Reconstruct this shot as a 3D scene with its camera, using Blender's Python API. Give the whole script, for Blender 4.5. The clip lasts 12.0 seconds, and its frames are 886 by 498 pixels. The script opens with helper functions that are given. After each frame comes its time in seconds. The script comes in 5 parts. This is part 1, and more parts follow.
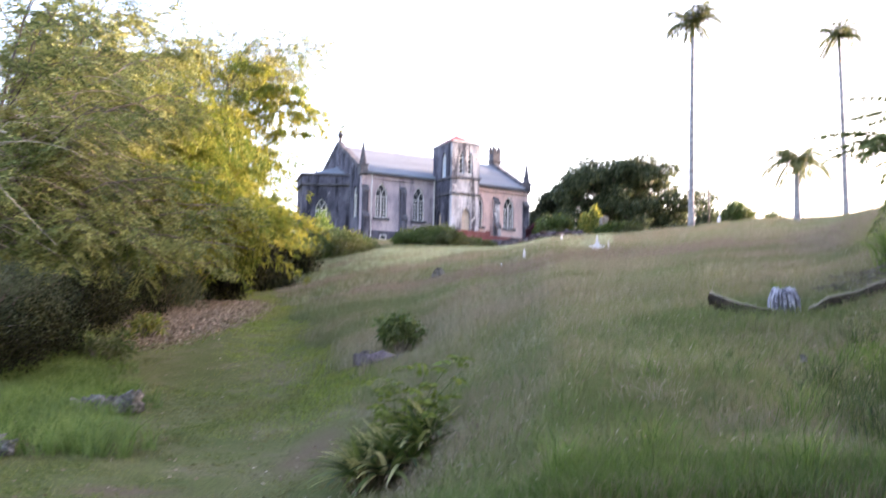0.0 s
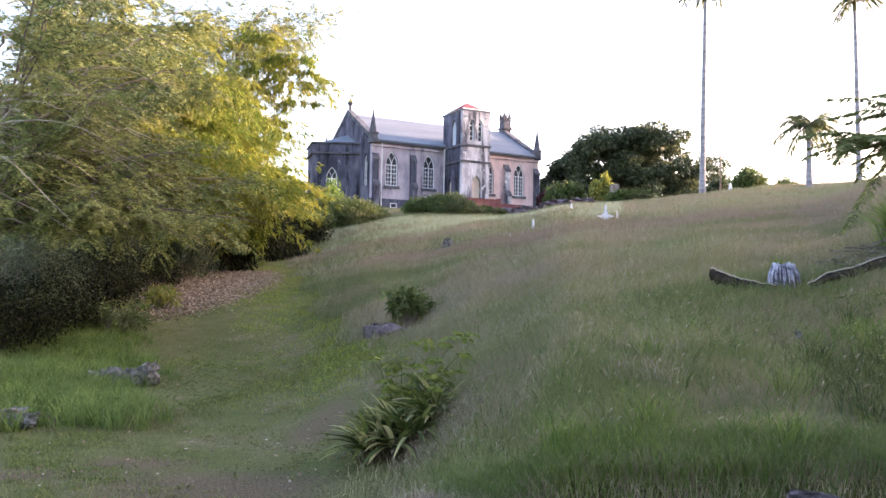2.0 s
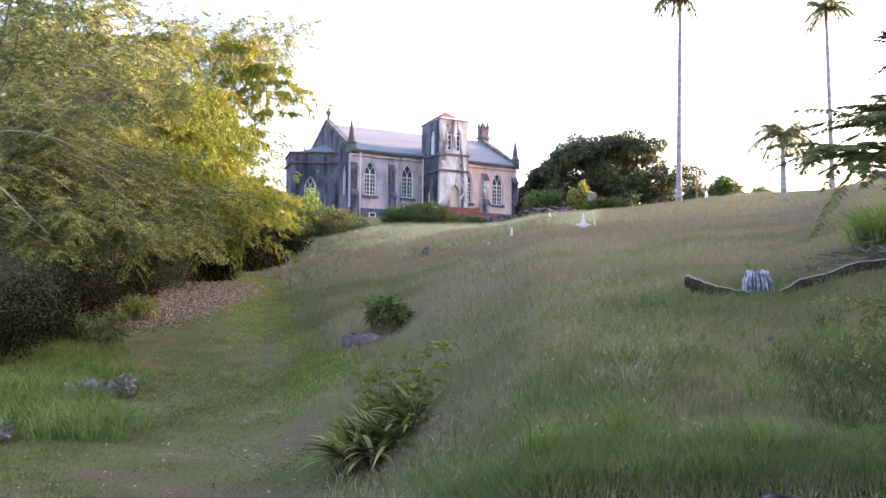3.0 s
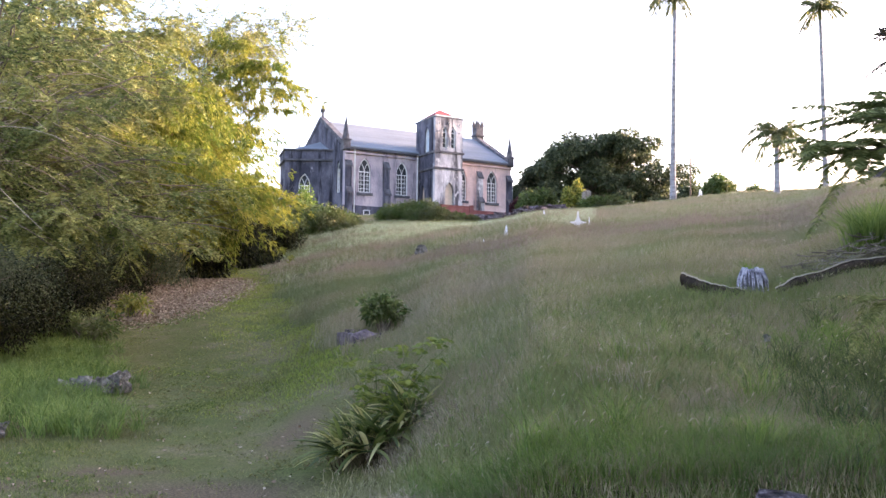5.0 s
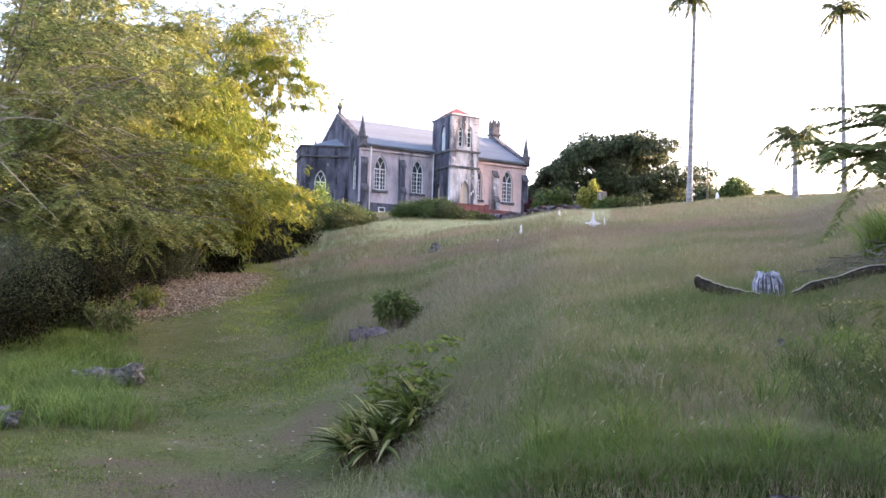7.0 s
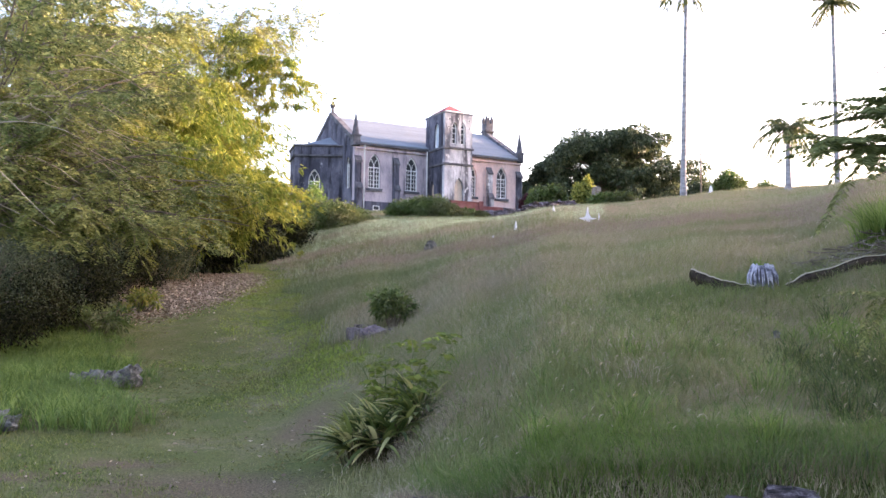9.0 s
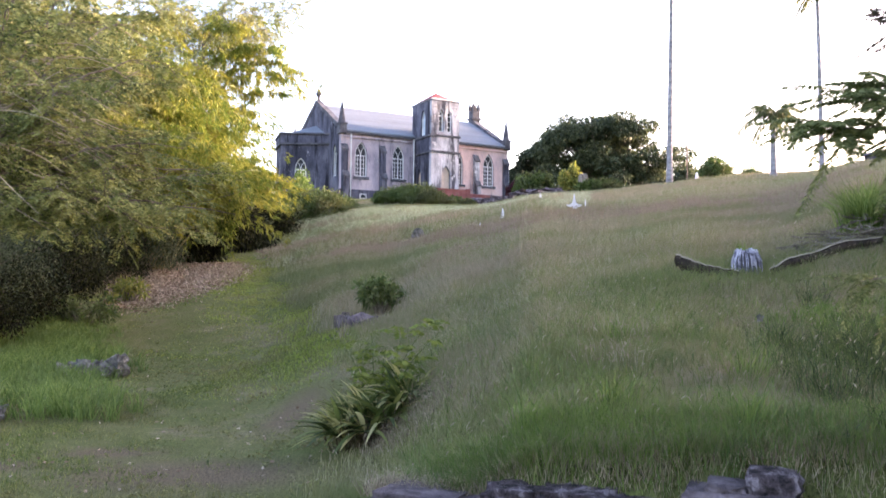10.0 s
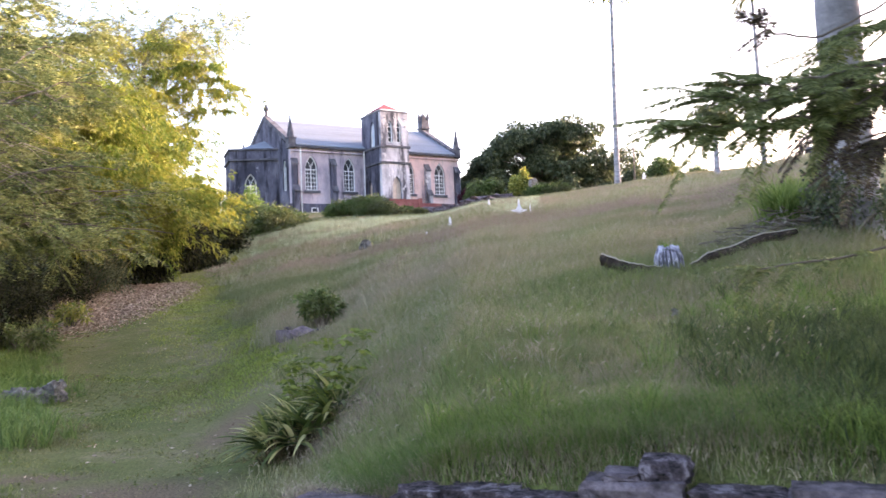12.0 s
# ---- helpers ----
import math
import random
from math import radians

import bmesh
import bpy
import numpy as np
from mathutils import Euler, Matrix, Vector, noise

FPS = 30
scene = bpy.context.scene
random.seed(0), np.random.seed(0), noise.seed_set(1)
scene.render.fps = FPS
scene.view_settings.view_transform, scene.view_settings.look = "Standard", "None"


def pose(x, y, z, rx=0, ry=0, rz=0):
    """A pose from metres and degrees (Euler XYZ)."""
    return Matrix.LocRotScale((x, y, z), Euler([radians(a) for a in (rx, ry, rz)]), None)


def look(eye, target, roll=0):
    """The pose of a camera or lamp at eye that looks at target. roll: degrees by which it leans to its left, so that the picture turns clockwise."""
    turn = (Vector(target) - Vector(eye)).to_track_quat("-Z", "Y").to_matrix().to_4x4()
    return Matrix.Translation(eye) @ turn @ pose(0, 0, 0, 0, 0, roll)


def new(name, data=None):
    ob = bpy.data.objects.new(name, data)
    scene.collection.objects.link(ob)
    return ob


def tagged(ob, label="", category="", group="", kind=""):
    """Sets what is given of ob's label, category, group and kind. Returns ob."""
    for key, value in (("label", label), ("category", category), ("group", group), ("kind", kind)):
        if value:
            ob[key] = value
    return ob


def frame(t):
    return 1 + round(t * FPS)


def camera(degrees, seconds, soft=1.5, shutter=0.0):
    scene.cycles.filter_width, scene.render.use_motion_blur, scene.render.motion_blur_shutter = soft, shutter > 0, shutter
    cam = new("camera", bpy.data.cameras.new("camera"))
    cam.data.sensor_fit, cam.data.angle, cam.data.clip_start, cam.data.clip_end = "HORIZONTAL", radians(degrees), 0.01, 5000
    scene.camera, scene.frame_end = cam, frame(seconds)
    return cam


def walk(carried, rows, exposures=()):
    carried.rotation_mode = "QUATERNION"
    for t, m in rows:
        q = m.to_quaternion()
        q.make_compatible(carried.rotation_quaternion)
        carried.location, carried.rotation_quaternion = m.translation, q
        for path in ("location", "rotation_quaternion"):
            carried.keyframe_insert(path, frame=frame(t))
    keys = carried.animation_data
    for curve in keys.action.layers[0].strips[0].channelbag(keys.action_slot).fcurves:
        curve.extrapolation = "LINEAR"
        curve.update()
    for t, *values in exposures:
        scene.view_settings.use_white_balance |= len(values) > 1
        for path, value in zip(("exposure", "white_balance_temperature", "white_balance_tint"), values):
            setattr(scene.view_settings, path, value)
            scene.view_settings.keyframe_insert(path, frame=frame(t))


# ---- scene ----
cam = camera(55.3, 12.0, shutter=0.5)

PATH = [
    (0, (0.765, 1.233, 1.835), (0.77, 3.224, 2.02), 1.2),
    (0.5, (0.781, 0.993, 1.891), (0.721, 2.991, 1.954), -1.6),
    (1, (0.801, 0.991, 1.934), (0.761, 2.987, 2.064), -0.5),
    (1.5, (0.82, 0.98, 1.945), (0.802, 2.978, 2.033), 1.1),
    (2, (0.829, 1.002, 1.951), (0.809, 2.999, 2.057), 1.0),
    (2.5, (0.839, 0.988, 1.954), (0.852, 2.984, 2.071), 0.6),
    (3, (0.841, 0.954, 1.951), (0.87, 2.95, 2.079), 0.6),
    (5, (0.821, 0.958, 1.94), (0.864, 2.953, 2.063), 0.7),
    (5.5, (0.823, 0.98, 1.919), (0.841, 2.979, 1.996), 1.4),
    (6, (0.822, 0.976, 1.92), (0.847, 2.974, 1.988), 1.4),
    (6.5, (0.831, 0.971, 1.925), (0.865, 2.968, 2.025), 1.5),
    (7, (0.833, 0.978, 1.933), (0.842, 2.975, 2.052), 1.8),
    (9, (0.82, 0.939, 1.934), (0.841, 2.936, 2.047), 0.9),
    (9.5, (0.826, 0.933, 1.937), (0.869, 2.929, 2.058), 0.9),
    (10, (0.83, 0.909, 1.918), (0.881, 2.906, 2.003), 0.5),
    (10.5, (0.838, 0.883, 1.887), (0.845, 2.883, 1.899), -0.2),
    (11, (0.924, 0.903, 1.895), (0.965, 2.902, 1.947), -1.0),
    (11.5, (1.035, 0.833, 1.918), (1.14, 2.828, 2.016), -0.6),
    (12, (1.201, 0.767, 1.892), (1.351, 2.759, 1.998), -2.2),
]
walk(cam, [(t, look(eye, target, roll)) for t, eye, target, roll in PATH], exposures=((0, 3.38, 6800, 37), (0.5, 3.08, 6800, 37), (1, 3.10, 6800, 37), (2, 3.22, 6800, 37), (3, 3.27, 6800, 37), (9, 3.29, 6800, 37), (12, 3.41, 6750, 38)))

# ---- light ----
SUN_AZ, SUN_EL = radians(23), radians(7.0)      # low sun beyond the right-hand hill
world = bpy.data.worlds.new("sky_world")
scene.world = world
world.use_nodes = True
wn, wl = world.node_tree.nodes, world.node_tree.links
sky = wn.new("ShaderNodeTexSky")
sky.sky_type = "NISHITA"
sky.sun_disc = False
sky.sun_elevation = SUN_EL
sky.sun_rotation = radians(90) - SUN_AZ
sky.air_density, sky.dust_density, sky.ozone_density = 1.0, 3.0, 1.5
wl.new(sky.outputs[0], wn["Background"].inputs[0])
wn["Background"].inputs[1].default_value = 0.15
sun_data = bpy.data.lights.new("sun", "SUN")
sun_data.energy, sun_data.angle, sun_data.color = 2.3, radians(0.6), (1.0, 0.84, 0.60)
sun = new("sun", sun_data)
sun.matrix_world = look((math.cos(SUN_AZ) * 60, math.sin(SUN_AZ) * 60, 60 * math.tan(SUN_EL)), (0, 0, 0))


# ---- materials ----
def nodes_of(name):
    m = bpy.data.materials.new(name)
    m.use_nodes = True
    n, l = m.node_tree.nodes, m.node_tree.links
    return m, n, l, n["Principled BSDF"], n["Material Output"]


def ramp(n, stops):
    r = n.new("ShaderNodeValToRGB")
    while len(r.color_ramp.elements) < len(stops):
        r.color_ramp.elements.new(0.5)
    for e, (p, c) in zip(r.color_ramp.elements, stops):
        e.position, e.color = p, (*c, 1)
    return r


def noise_tex(n, l, scale, detail=6.0, rough=0.6, stretch=None):
    tc = n.new("ShaderNodeTexCoord")
    t = n.new("ShaderNodeTexNoise")
    t.inputs["Scale"].default_value, t.inputs["Detail"].default_value, t.inputs["Roughness"].default_value = scale, detail, rough
    if stretch:
        mp = n.new("ShaderNodeMapping")
        mp.inputs["Scale"].default_value = stretch
        l.new(tc.outputs["Object"], mp.inputs[0])
        l.new(mp.outputs[0], t.inputs["Vector"])
    else:
        l.new(tc.outputs["Object"], t.inputs["Vector"])
    return t


def mixed(n, l, fac, a, b, blend="MIX"):
    m = n.new("ShaderNodeMix")
    m.data_type, m.blend_type = "RGBA", blend
    for sock, v in ((m.inputs[0], fac), (m.inputs[6], a), (m.inputs[7], b)):
        if isinstance(v, (int, float)):
            sock.default_value = v
        elif isinstance(v, tuple):
            sock.default_value = (*v, 1)
        else:
            l.new(v, sock)
    return m.outputs[2]


def rough_mat(name, colours, scale=2.0, fine=18.0, roughness=0.85, bump=0.3, stretch=None, metallic=0.0, fine_amount=0.5, relief=0.02, band=0.36):
    """Two scales of noise: large patches between the colours, fine grain, and relief."""
    m, n, l, p, out = nodes_of(name)
    a = noise_tex(n, l, scale, 8, 0.65, stretch)
    b = noise_tex(n, l, fine, 5, 0.7)
    k = len(colours) - 1
    r = ramp(n, [(0.5 - band / 2 + band * i / max(k, 1), c) for i, c in enumerate(colours)])
    l.new(a.outputs[0], r.inputs[0])
    g = ramp(n, [(0.25, (0.55, 0.55, 0.55)), (0.75, (1.3, 1.3, 1.3))])
    l.new(b.outputs[0], g.inputs[0])
    l.new(mixed(n, l, fine_amount, r.outputs[0], g.outputs[0], "MULTIPLY"), p.inputs["Base Color"])
    p.inputs["Roughness"].default_value, p.inputs["Metallic"].default_value = roughness, metallic
    if bump:
        bp = n.new("ShaderNodeBump")
        bp.inputs["Strength"].default_value, bp.inputs["Distance"].default_value = bump, relief
        l.new(b.outputs[0], bp.inputs["Height"])
        l.new(bp.outputs[0], p.inputs["Normal"])
    return m


def leaf_mat(name, colours, through_light=0.35, patch=0.25, patch_colour=None, roughness=0.55, gloss=0.3, single=False, drift=None):
    """Leaves or blades: each its own shade, larger drifts of colour, light shining through."""
    m, n, l, p, out = nodes_of(name)
    geo = n.new("ShaderNodeNewGeometry")
    k = len(colours) - 1
    r = ramp(n, [(i / max(k, 1), c) for i, c in enumerate(colours)])
    l.new(n.new("ShaderNodeObjectInfo").outputs["Random"] if single else geo.outputs["Random Per Island"], r.inputs[0])
    col = r.outputs[0]
    if patch_colour:
        t = noise_tex(n, l, patch, 4, 0.55)
        pr = ramp(n, [(0.42, (0, 0, 0)), (0.62, (1, 1, 1))])
        l.new(t.outputs[0], pr.inputs[0])
        col = mixed(n, l, pr.outputs[0], col, mixed(n, l, 0.75, col, patch_colour))
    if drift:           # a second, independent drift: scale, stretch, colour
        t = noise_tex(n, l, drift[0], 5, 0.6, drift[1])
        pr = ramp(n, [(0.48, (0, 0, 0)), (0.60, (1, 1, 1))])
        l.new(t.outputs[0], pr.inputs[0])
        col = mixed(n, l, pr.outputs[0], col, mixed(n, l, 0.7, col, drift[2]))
    l.new(col, p.inputs["Base Color"])
    p.inputs["Roughness"].default_value = roughness
    p.inputs["Specular IOR Level"].default_value = gloss
    tr = n.new("ShaderNodeBsdfTranslucent")
    l.new(col, tr.inputs[0])
    mx = n.new("ShaderNodeMixShader")
    mx.inputs[0].default_value = through_light
    l.new(p.outputs[0], mx.inputs[1])
    l.new(tr.outputs[0], mx.inputs[2])
    l.new(mx.outputs[0], out.inputs[0])
    return m


M_lawn = leaf_mat("lawn_blade", [(0.05, 0.078, 0.015), (0.13, 0.185, 0.036), (0.28, 0.31, 0.095)], 0.3, 0.5, (0.24, 0.20, 0.10))
M_lawn_far = leaf_mat("lawn_blade_upper", [(0.09, 0.14, 0.02), (0.25, 0.33, 0.05), (0.38, 0.43, 0.11)], 0.38, 0.4, (0.30, 0.28, 0.12))
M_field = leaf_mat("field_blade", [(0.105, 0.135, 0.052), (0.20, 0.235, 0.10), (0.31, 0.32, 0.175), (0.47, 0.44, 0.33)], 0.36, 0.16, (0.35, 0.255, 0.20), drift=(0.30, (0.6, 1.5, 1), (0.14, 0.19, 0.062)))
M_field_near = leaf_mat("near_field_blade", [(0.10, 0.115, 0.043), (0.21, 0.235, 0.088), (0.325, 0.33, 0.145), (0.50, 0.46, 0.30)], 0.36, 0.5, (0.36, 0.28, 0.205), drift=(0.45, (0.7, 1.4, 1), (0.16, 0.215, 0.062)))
# near-black leaves: the shade inside the thicket is put into the colour
M_under_shade = leaf_mat("undergrowth_leaf_with_shade", [(0.006, 0.006, 0.004), (0.015, 0.016, 0.009), (0.028, 0.034, 0.013), (0.075, 0.08, 0.028)], 0.12, gloss=0.06)
M_seed = leaf_mat("seed_head", [(0.26, 0.20, 0.14), (0.39, 0.33, 0.24), (0.54, 0.49, 0.37)], 0.4)
M_pale = leaf_mat("silvery_blade", [(0.33, 0.42, 0.23), (0.47, 0.55, 0.34), (0.62, 0.66, 0.48)], 0.42)
M_russet = leaf_mat("russet_stalk", [(0.17, 0.125, 0.095), (0.27, 0.20, 0.16), (0.39, 0.31, 0.25)], 0.34)
M_lush = leaf_mat("lush_blade", [(0.07, 0.13, 0.026), (0.155, 0.25, 0.053), (0.29, 0.38, 0.11)], 0.42, 0.8, (0.11, 0.18, 0.055))
M_fresh = leaf_mat("fresh_blade", [(0.125, 0.20, 0.022), (0.26, 0.355, 0.045), (0.39, 0.45, 0.10)], 0.4, 0.5, (0.29, 0.30, 0.085))
# coarse grass darkened in colour to stand for the overhanging tree's shade
M_coarse_shade = leaf_mat("coarse_blade_with_shade", [(0.024, 0.042, 0.015), (0.062, 0.098, 0.03), (0.145, 0.19, 0.06)], 0.3)
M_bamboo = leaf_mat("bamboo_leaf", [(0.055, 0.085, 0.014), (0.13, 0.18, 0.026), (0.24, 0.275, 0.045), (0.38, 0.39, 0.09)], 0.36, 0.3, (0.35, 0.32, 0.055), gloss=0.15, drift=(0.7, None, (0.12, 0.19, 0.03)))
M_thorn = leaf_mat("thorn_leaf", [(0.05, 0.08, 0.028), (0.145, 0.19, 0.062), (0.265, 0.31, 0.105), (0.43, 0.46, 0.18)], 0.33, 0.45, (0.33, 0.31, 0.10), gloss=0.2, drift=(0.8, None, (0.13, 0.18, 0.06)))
M_dark = leaf_mat("dark_leaf", [(0.034, 0.052, 0.028), (0.08, 0.108, 0.054), (0.16, 0.19, 0.10)], 0.28)
M_shrub = leaf_mat("shrub_leaf", [(0.045, 0.08, 0.02), (0.085, 0.14, 0.035), (0.15, 0.205, 0.06)], 0.3, 0.5, (0.13, 0.13, 0.06))
M_dry = leaf_mat("dry_leaf", [(0.07, 0.055, 0.03), (0.13, 0.10, 0.055), (0.2, 0.17, 0.1)], 0.25)
M_young = leaf_mat("young_shrub_leaf", [(0.08, 0.125, 0.022), (0.16, 0.215, 0.04), (0.26, 0.31, 0.07)], 0.38)
M_yellow = leaf_mat("yellow_leaf", [(0.10, 0.15, 0.035), (0.25, 0.28, 0.06), (0.44, 0.40, 0.10)], 0.42)
M_palm = leaf_mat("palm_leaf", [(0.08, 0.105, 0.04), (0.14, 0.165, 0.065), (0.22, 0.23, 0.11)], 0.45)
M_fern = leaf_mat("feathery_leaf", [(0.095, 0.12, 0.045), (0.18, 0.215, 0.08), (0.30, 0.33, 0.14)], 0.58, gloss=0.15)
# purple-brown copy of the feathery leaf: its shaded silhouette put into the colour
M_fern_silhouette = leaf_mat("feathery_leaf_silhouette", [(0.06, 0.045, 0.042), (0.12, 0.095, 0.075), (0.17, 0.16, 0.085)], 0.4, gloss=0.1)
M_strap = leaf_mat("strap_leaf", [(0.045, 0.075, 0.018), (0.105, 0.15, 0.036), (0.22, 0.25, 0.065), (0.66, 0.60, 0.28)], 0.38, gloss=0.45, single=True)
M_maroon = leaf_mat("maroon_leaf", [(0.05, 0.012, 0.02), (0.09, 0.02, 0.03)], 0.2)
M_litter = leaf_mat("fallen_leaf", [(0.19, 0.13, 0.088), (0.32, 0.24, 0.165), (0.52, 0.44, 0.34)], 0.1)
M_thatch = leaf_mat("dry_thatch", [(0.14, 0.105, 0.085), (0.32, 0.26, 0.175), (0.58, 0.51, 0.36)], 0.34)
M_bark = rough_mat("bark", [(0.09, 0.07, 0.05), (0.16, 0.13, 0.10), (0.24, 0.21, 0.17)], 3, 30, 0.9, 0.5, (1, 1, 0.3))
M_twig = rough_mat("pale_twig", [(0.30, 0.24, 0.18), (0.54, 0.46, 0.38)], 6, 40, 0.85, 0.3)
M_palmtrunk = rough_mat("palm_trunk", [(0.15, 0.145, 0.155), (0.29, 0.28, 0.295), (0.41, 0.40, 0.41)], 1.3, 14, 0.85, 0.35, (1, 1, 2.5))


def stained_mat(name, base, dark, pale, streak=(0.50, 0.62), flake=(0.60, 0.66)):
    """Old limewash: patchy colour, dark runs of rain down the face, and flakes of paler plaster."""
    m, n, l, p, out = nodes_of(name)
    a = noise_tex(n, l, 0.7, 8, 0.65, (1, 1, 0.5))
    r = ramp(n, [(0.36, base[0]), (0.5, base[1]), (0.64, base[2])])
    l.new(a.outputs[0], r.inputs[0])
    runs = noise_tex(n, l, 1.5, 9, 0.7, (1, 1, 0.13))
    rm = ramp(n, [(streak[0], (0, 0, 0)), (streak[1], (0.85, 0.85, 0.85))])
    l.new(runs.outputs[0], rm.inputs[0])
    bits = noise_tex(n, l, 1.1, 12, 0.72, (1.3, 1.3, 0.8))
    fm = ramp(n, [(flake[0], (0, 0, 0)), (flake[1], (0.9, 0.9, 0.9))])
    l.new(bits.outputs[0], fm.inputs[0])
    grain = noise_tex(n, l, 9, 6, 0.7)
    gr = ramp(n, [(0.3, (0.6, 0.6, 0.6)), (0.7, (1.2, 1.2, 1.2))])
    l.new(grain.outputs[0], gr.inputs[0])
    col = mixed(n, l, rm.outputs[0], r.outputs[0], dark)
    col = mixed(n, l, fm.outputs[0], col, pale)
    l.new(mixed(n, l, 0.6, col, gr.outputs[0], "MULTIPLY"), p.inputs["Base Color"])
    p.inputs["Roughness"].default_value = 0.95
    p.inputs["Specular IOR Level"].default_value = 0.2
    bp = n.new("ShaderNodeBump")
    bp.inputs["Strength"].default_value, bp.inputs["Distance"].default_value = 0.3, 0.03
    l.new(grain.outputs[0], bp.inputs["Height"])
    l.new(bp.outputs[0], p.inputs["Normal"])
    return m


# weathered grey that also puts the left-facing walls' shade into the colour
M_greywall = stained_mat("weathered_grey_render", [(0.055, 0.056, 0.076), (0.105, 0.106, 0.14), (0.18, 0.178, 0.22)], (0.018, 0.018, 0.025), (0.40, 0.39, 0.44), flake=(0.62, 0.70))
M_pinkwall = stained_mat("greying_pink_render", [(0.31, 0.28, 0.325), (0.49, 0.415, 0.46), (0.62, 0.53, 0.55)], (0.10, 0.098, 0.125), (0.62, 0.60, 0.63), (0.54, 0.66))
# lit copy of the pink render: warm sunlight put into the colour
M_sunlit_salmonwall = stained_mat("sunlit_salmon_render", [(0.52, 0.40, 0.39), (0.72, 0.52, 0.485), (0.80, 0.62, 0.585)], (0.24, 0.205, 0.225), (0.70, 0.62, 0.61), (0.57, 0.70))
M_towerwall = stained_mat("stained_white_render", [(0.20, 0.20, 0.24), (0.44, 0.44, 0.48), (0.66, 0.65, 0.69)], (0.035, 0.035, 0.045), (0.76, 0.76, 0.78), (0.50, 0.58), (0.57, 0.63))
M_trim = rough_mat("dark_stone_trim", [(0.04, 0.04, 0.05), (0.10, 0.10, 0.115), (0.17, 0.165, 0.185)], 1.2, 9, 0.95, 0.3)
M_white = rough_mat("white_paint", [(0.62, 0.64, 0.66), (0.8, 0.8, 0.8)], 2, 20, 0.6, 0.1, fine_amount=0.2)
M_roof = rough_mat("grey_sheet_roof", [(0.15, 0.182, 0.212), (0.18, 0.212, 0.248), (0.215, 0.25, 0.285)], 0.3, 3, 0.9, 0.1, (0.4, 3, 1), fine_amount=0.25)
M_redroof = rough_mat("red_paint", [(0.24, 0.05, 0.05), (0.34, 0.085, 0.08)], 1.5, 12, 0.75, 0.15)
M_redwall = rough_mat("dull_red_wall_paint", [(0.15, 0.045, 0.045), (0.22, 0.07, 0.065), (0.27, 0.12, 0.11)], 1.5, 12, 0.85, 0.2)
M_glass, _n, _l, _p, _o = nodes_of("dark_window_glass")
_p.inputs["Base Color"].default_value = (0.03, 0.035, 0.045, 1)
_p.inputs["Roughness"].default_value = 0.35
_p.inputs["Specular IOR Level"].default_value = 0.25
M_paleglass = rough_mat("pale_blue_louvre", [(0.42, 0.52, 0.60), (0.55, 0.63, 0.70)], 2, 10, 0.5, 0.1, fine_amount=0.3)
M_door = rough_mat("pale_wood_door", [(0.52, 0.42, 0.33), (0.68, 0.56, 0.45)], 2, 14, 0.7, 0.2)
M_stone = rough_mat("mossy_stone", [(0.012, 0.009, 0.010), (0.085, 0.063, 0.071), (0.15, 0.117, 0.132), (0.40, 0.345, 0.375)], 11.0, 60, 0.95, 1.0, relief=0.06, fine_amount=0.85, band=0.24)
M_block = rough_mat("grey_coral_block", [(0.045, 0.036, 0.040), (0.135, 0.108, 0.118), (0.235, 0.195, 0.212)], 7.0, 45, 0.95, 0.9, relief=0.03, fine_amount=0.7, band=0.28)
M_rock = rough_mat("lichened_rock", [(0.06, 0.056, 0.05), (0.16, 0.152, 0.138), (0.34, 0.325, 0.30)], 7.0, 45, 0.95, 0.9, relief=0.03, fine_amount=0.8, band=0.28)
M_marble = rough_mat("white_marble", [(0.6, 0.62, 0.66), (0.78, 0.8, 0.82)], 3, 25, 0.6, 0.1, fine_amount=0.2)
M_fibre = rough_mat("grey_fibre", [(0.09, 0.09, 0.12), (0.34, 0.34, 0.42), (0.60, 0.60, 0.68)], 9, 60, 0.9, 0.4, band=0.2)
M_frond = rough_mat("dry_frond", [(0.09, 0.075, 0.06), (0.20, 0.17, 0.14), (0.36, 0.32, 0.26)], 5, 45, 0.85, 0.4, (1, 1, 1))
M_rim = rough_mat("bleached_frond_rib", [(0.35, 0.31, 0.25), (0.52, 0.47, 0.39)], 5, 40, 0.8, 0.3)
M_car = rough_mat("white_car_paint", [(0.72, 0.73, 0.75), (0.8, 0.8, 0.82)], 1, 10, 0.3, 0.0, fine_amount=0.1)


# ---- small tools ----
def part(name, bm, material, parent=None, label=""):
    me = bpy.data.meshes.new(name)
    bm.to_mesh(me)
    bm.free()
    me.materials.append(material)
    ob = new(name, me)
    if parent:
        ob.parent = parent
    if label:
        ob["label"] = label
    return ob


def soup(name, verts, faces, material, parent=None, smooth=False):
    """One mesh from arrays: verts (N,3), faces (M,k)."""
    verts, faces = np.asarray(verts, np.float32), np.asarray(faces, np.int32)
    me = bpy.data.meshes.new(name)
    k = faces.shape[1]
    me.vertices.add(len(verts))
    me.vertices.foreach_set("co", verts.ravel())
    me.loops.add(faces.size)
    me.loops.foreach_set("vertex_index", faces.ravel())
    me.polygons.add(len(faces))
    me.polygons.foreach_set("loop_start", np.arange(0, faces.size, k, dtype=np.int32))
    me.update(calc_edges=True)
    me.validate()
    if smooth:
        me.polygons.foreach_set("use_smooth", np.ones(len(faces), bool))
    me.materials.append(material)
    ob = new(name, me)
    if parent:
        ob.parent = parent
    return ob


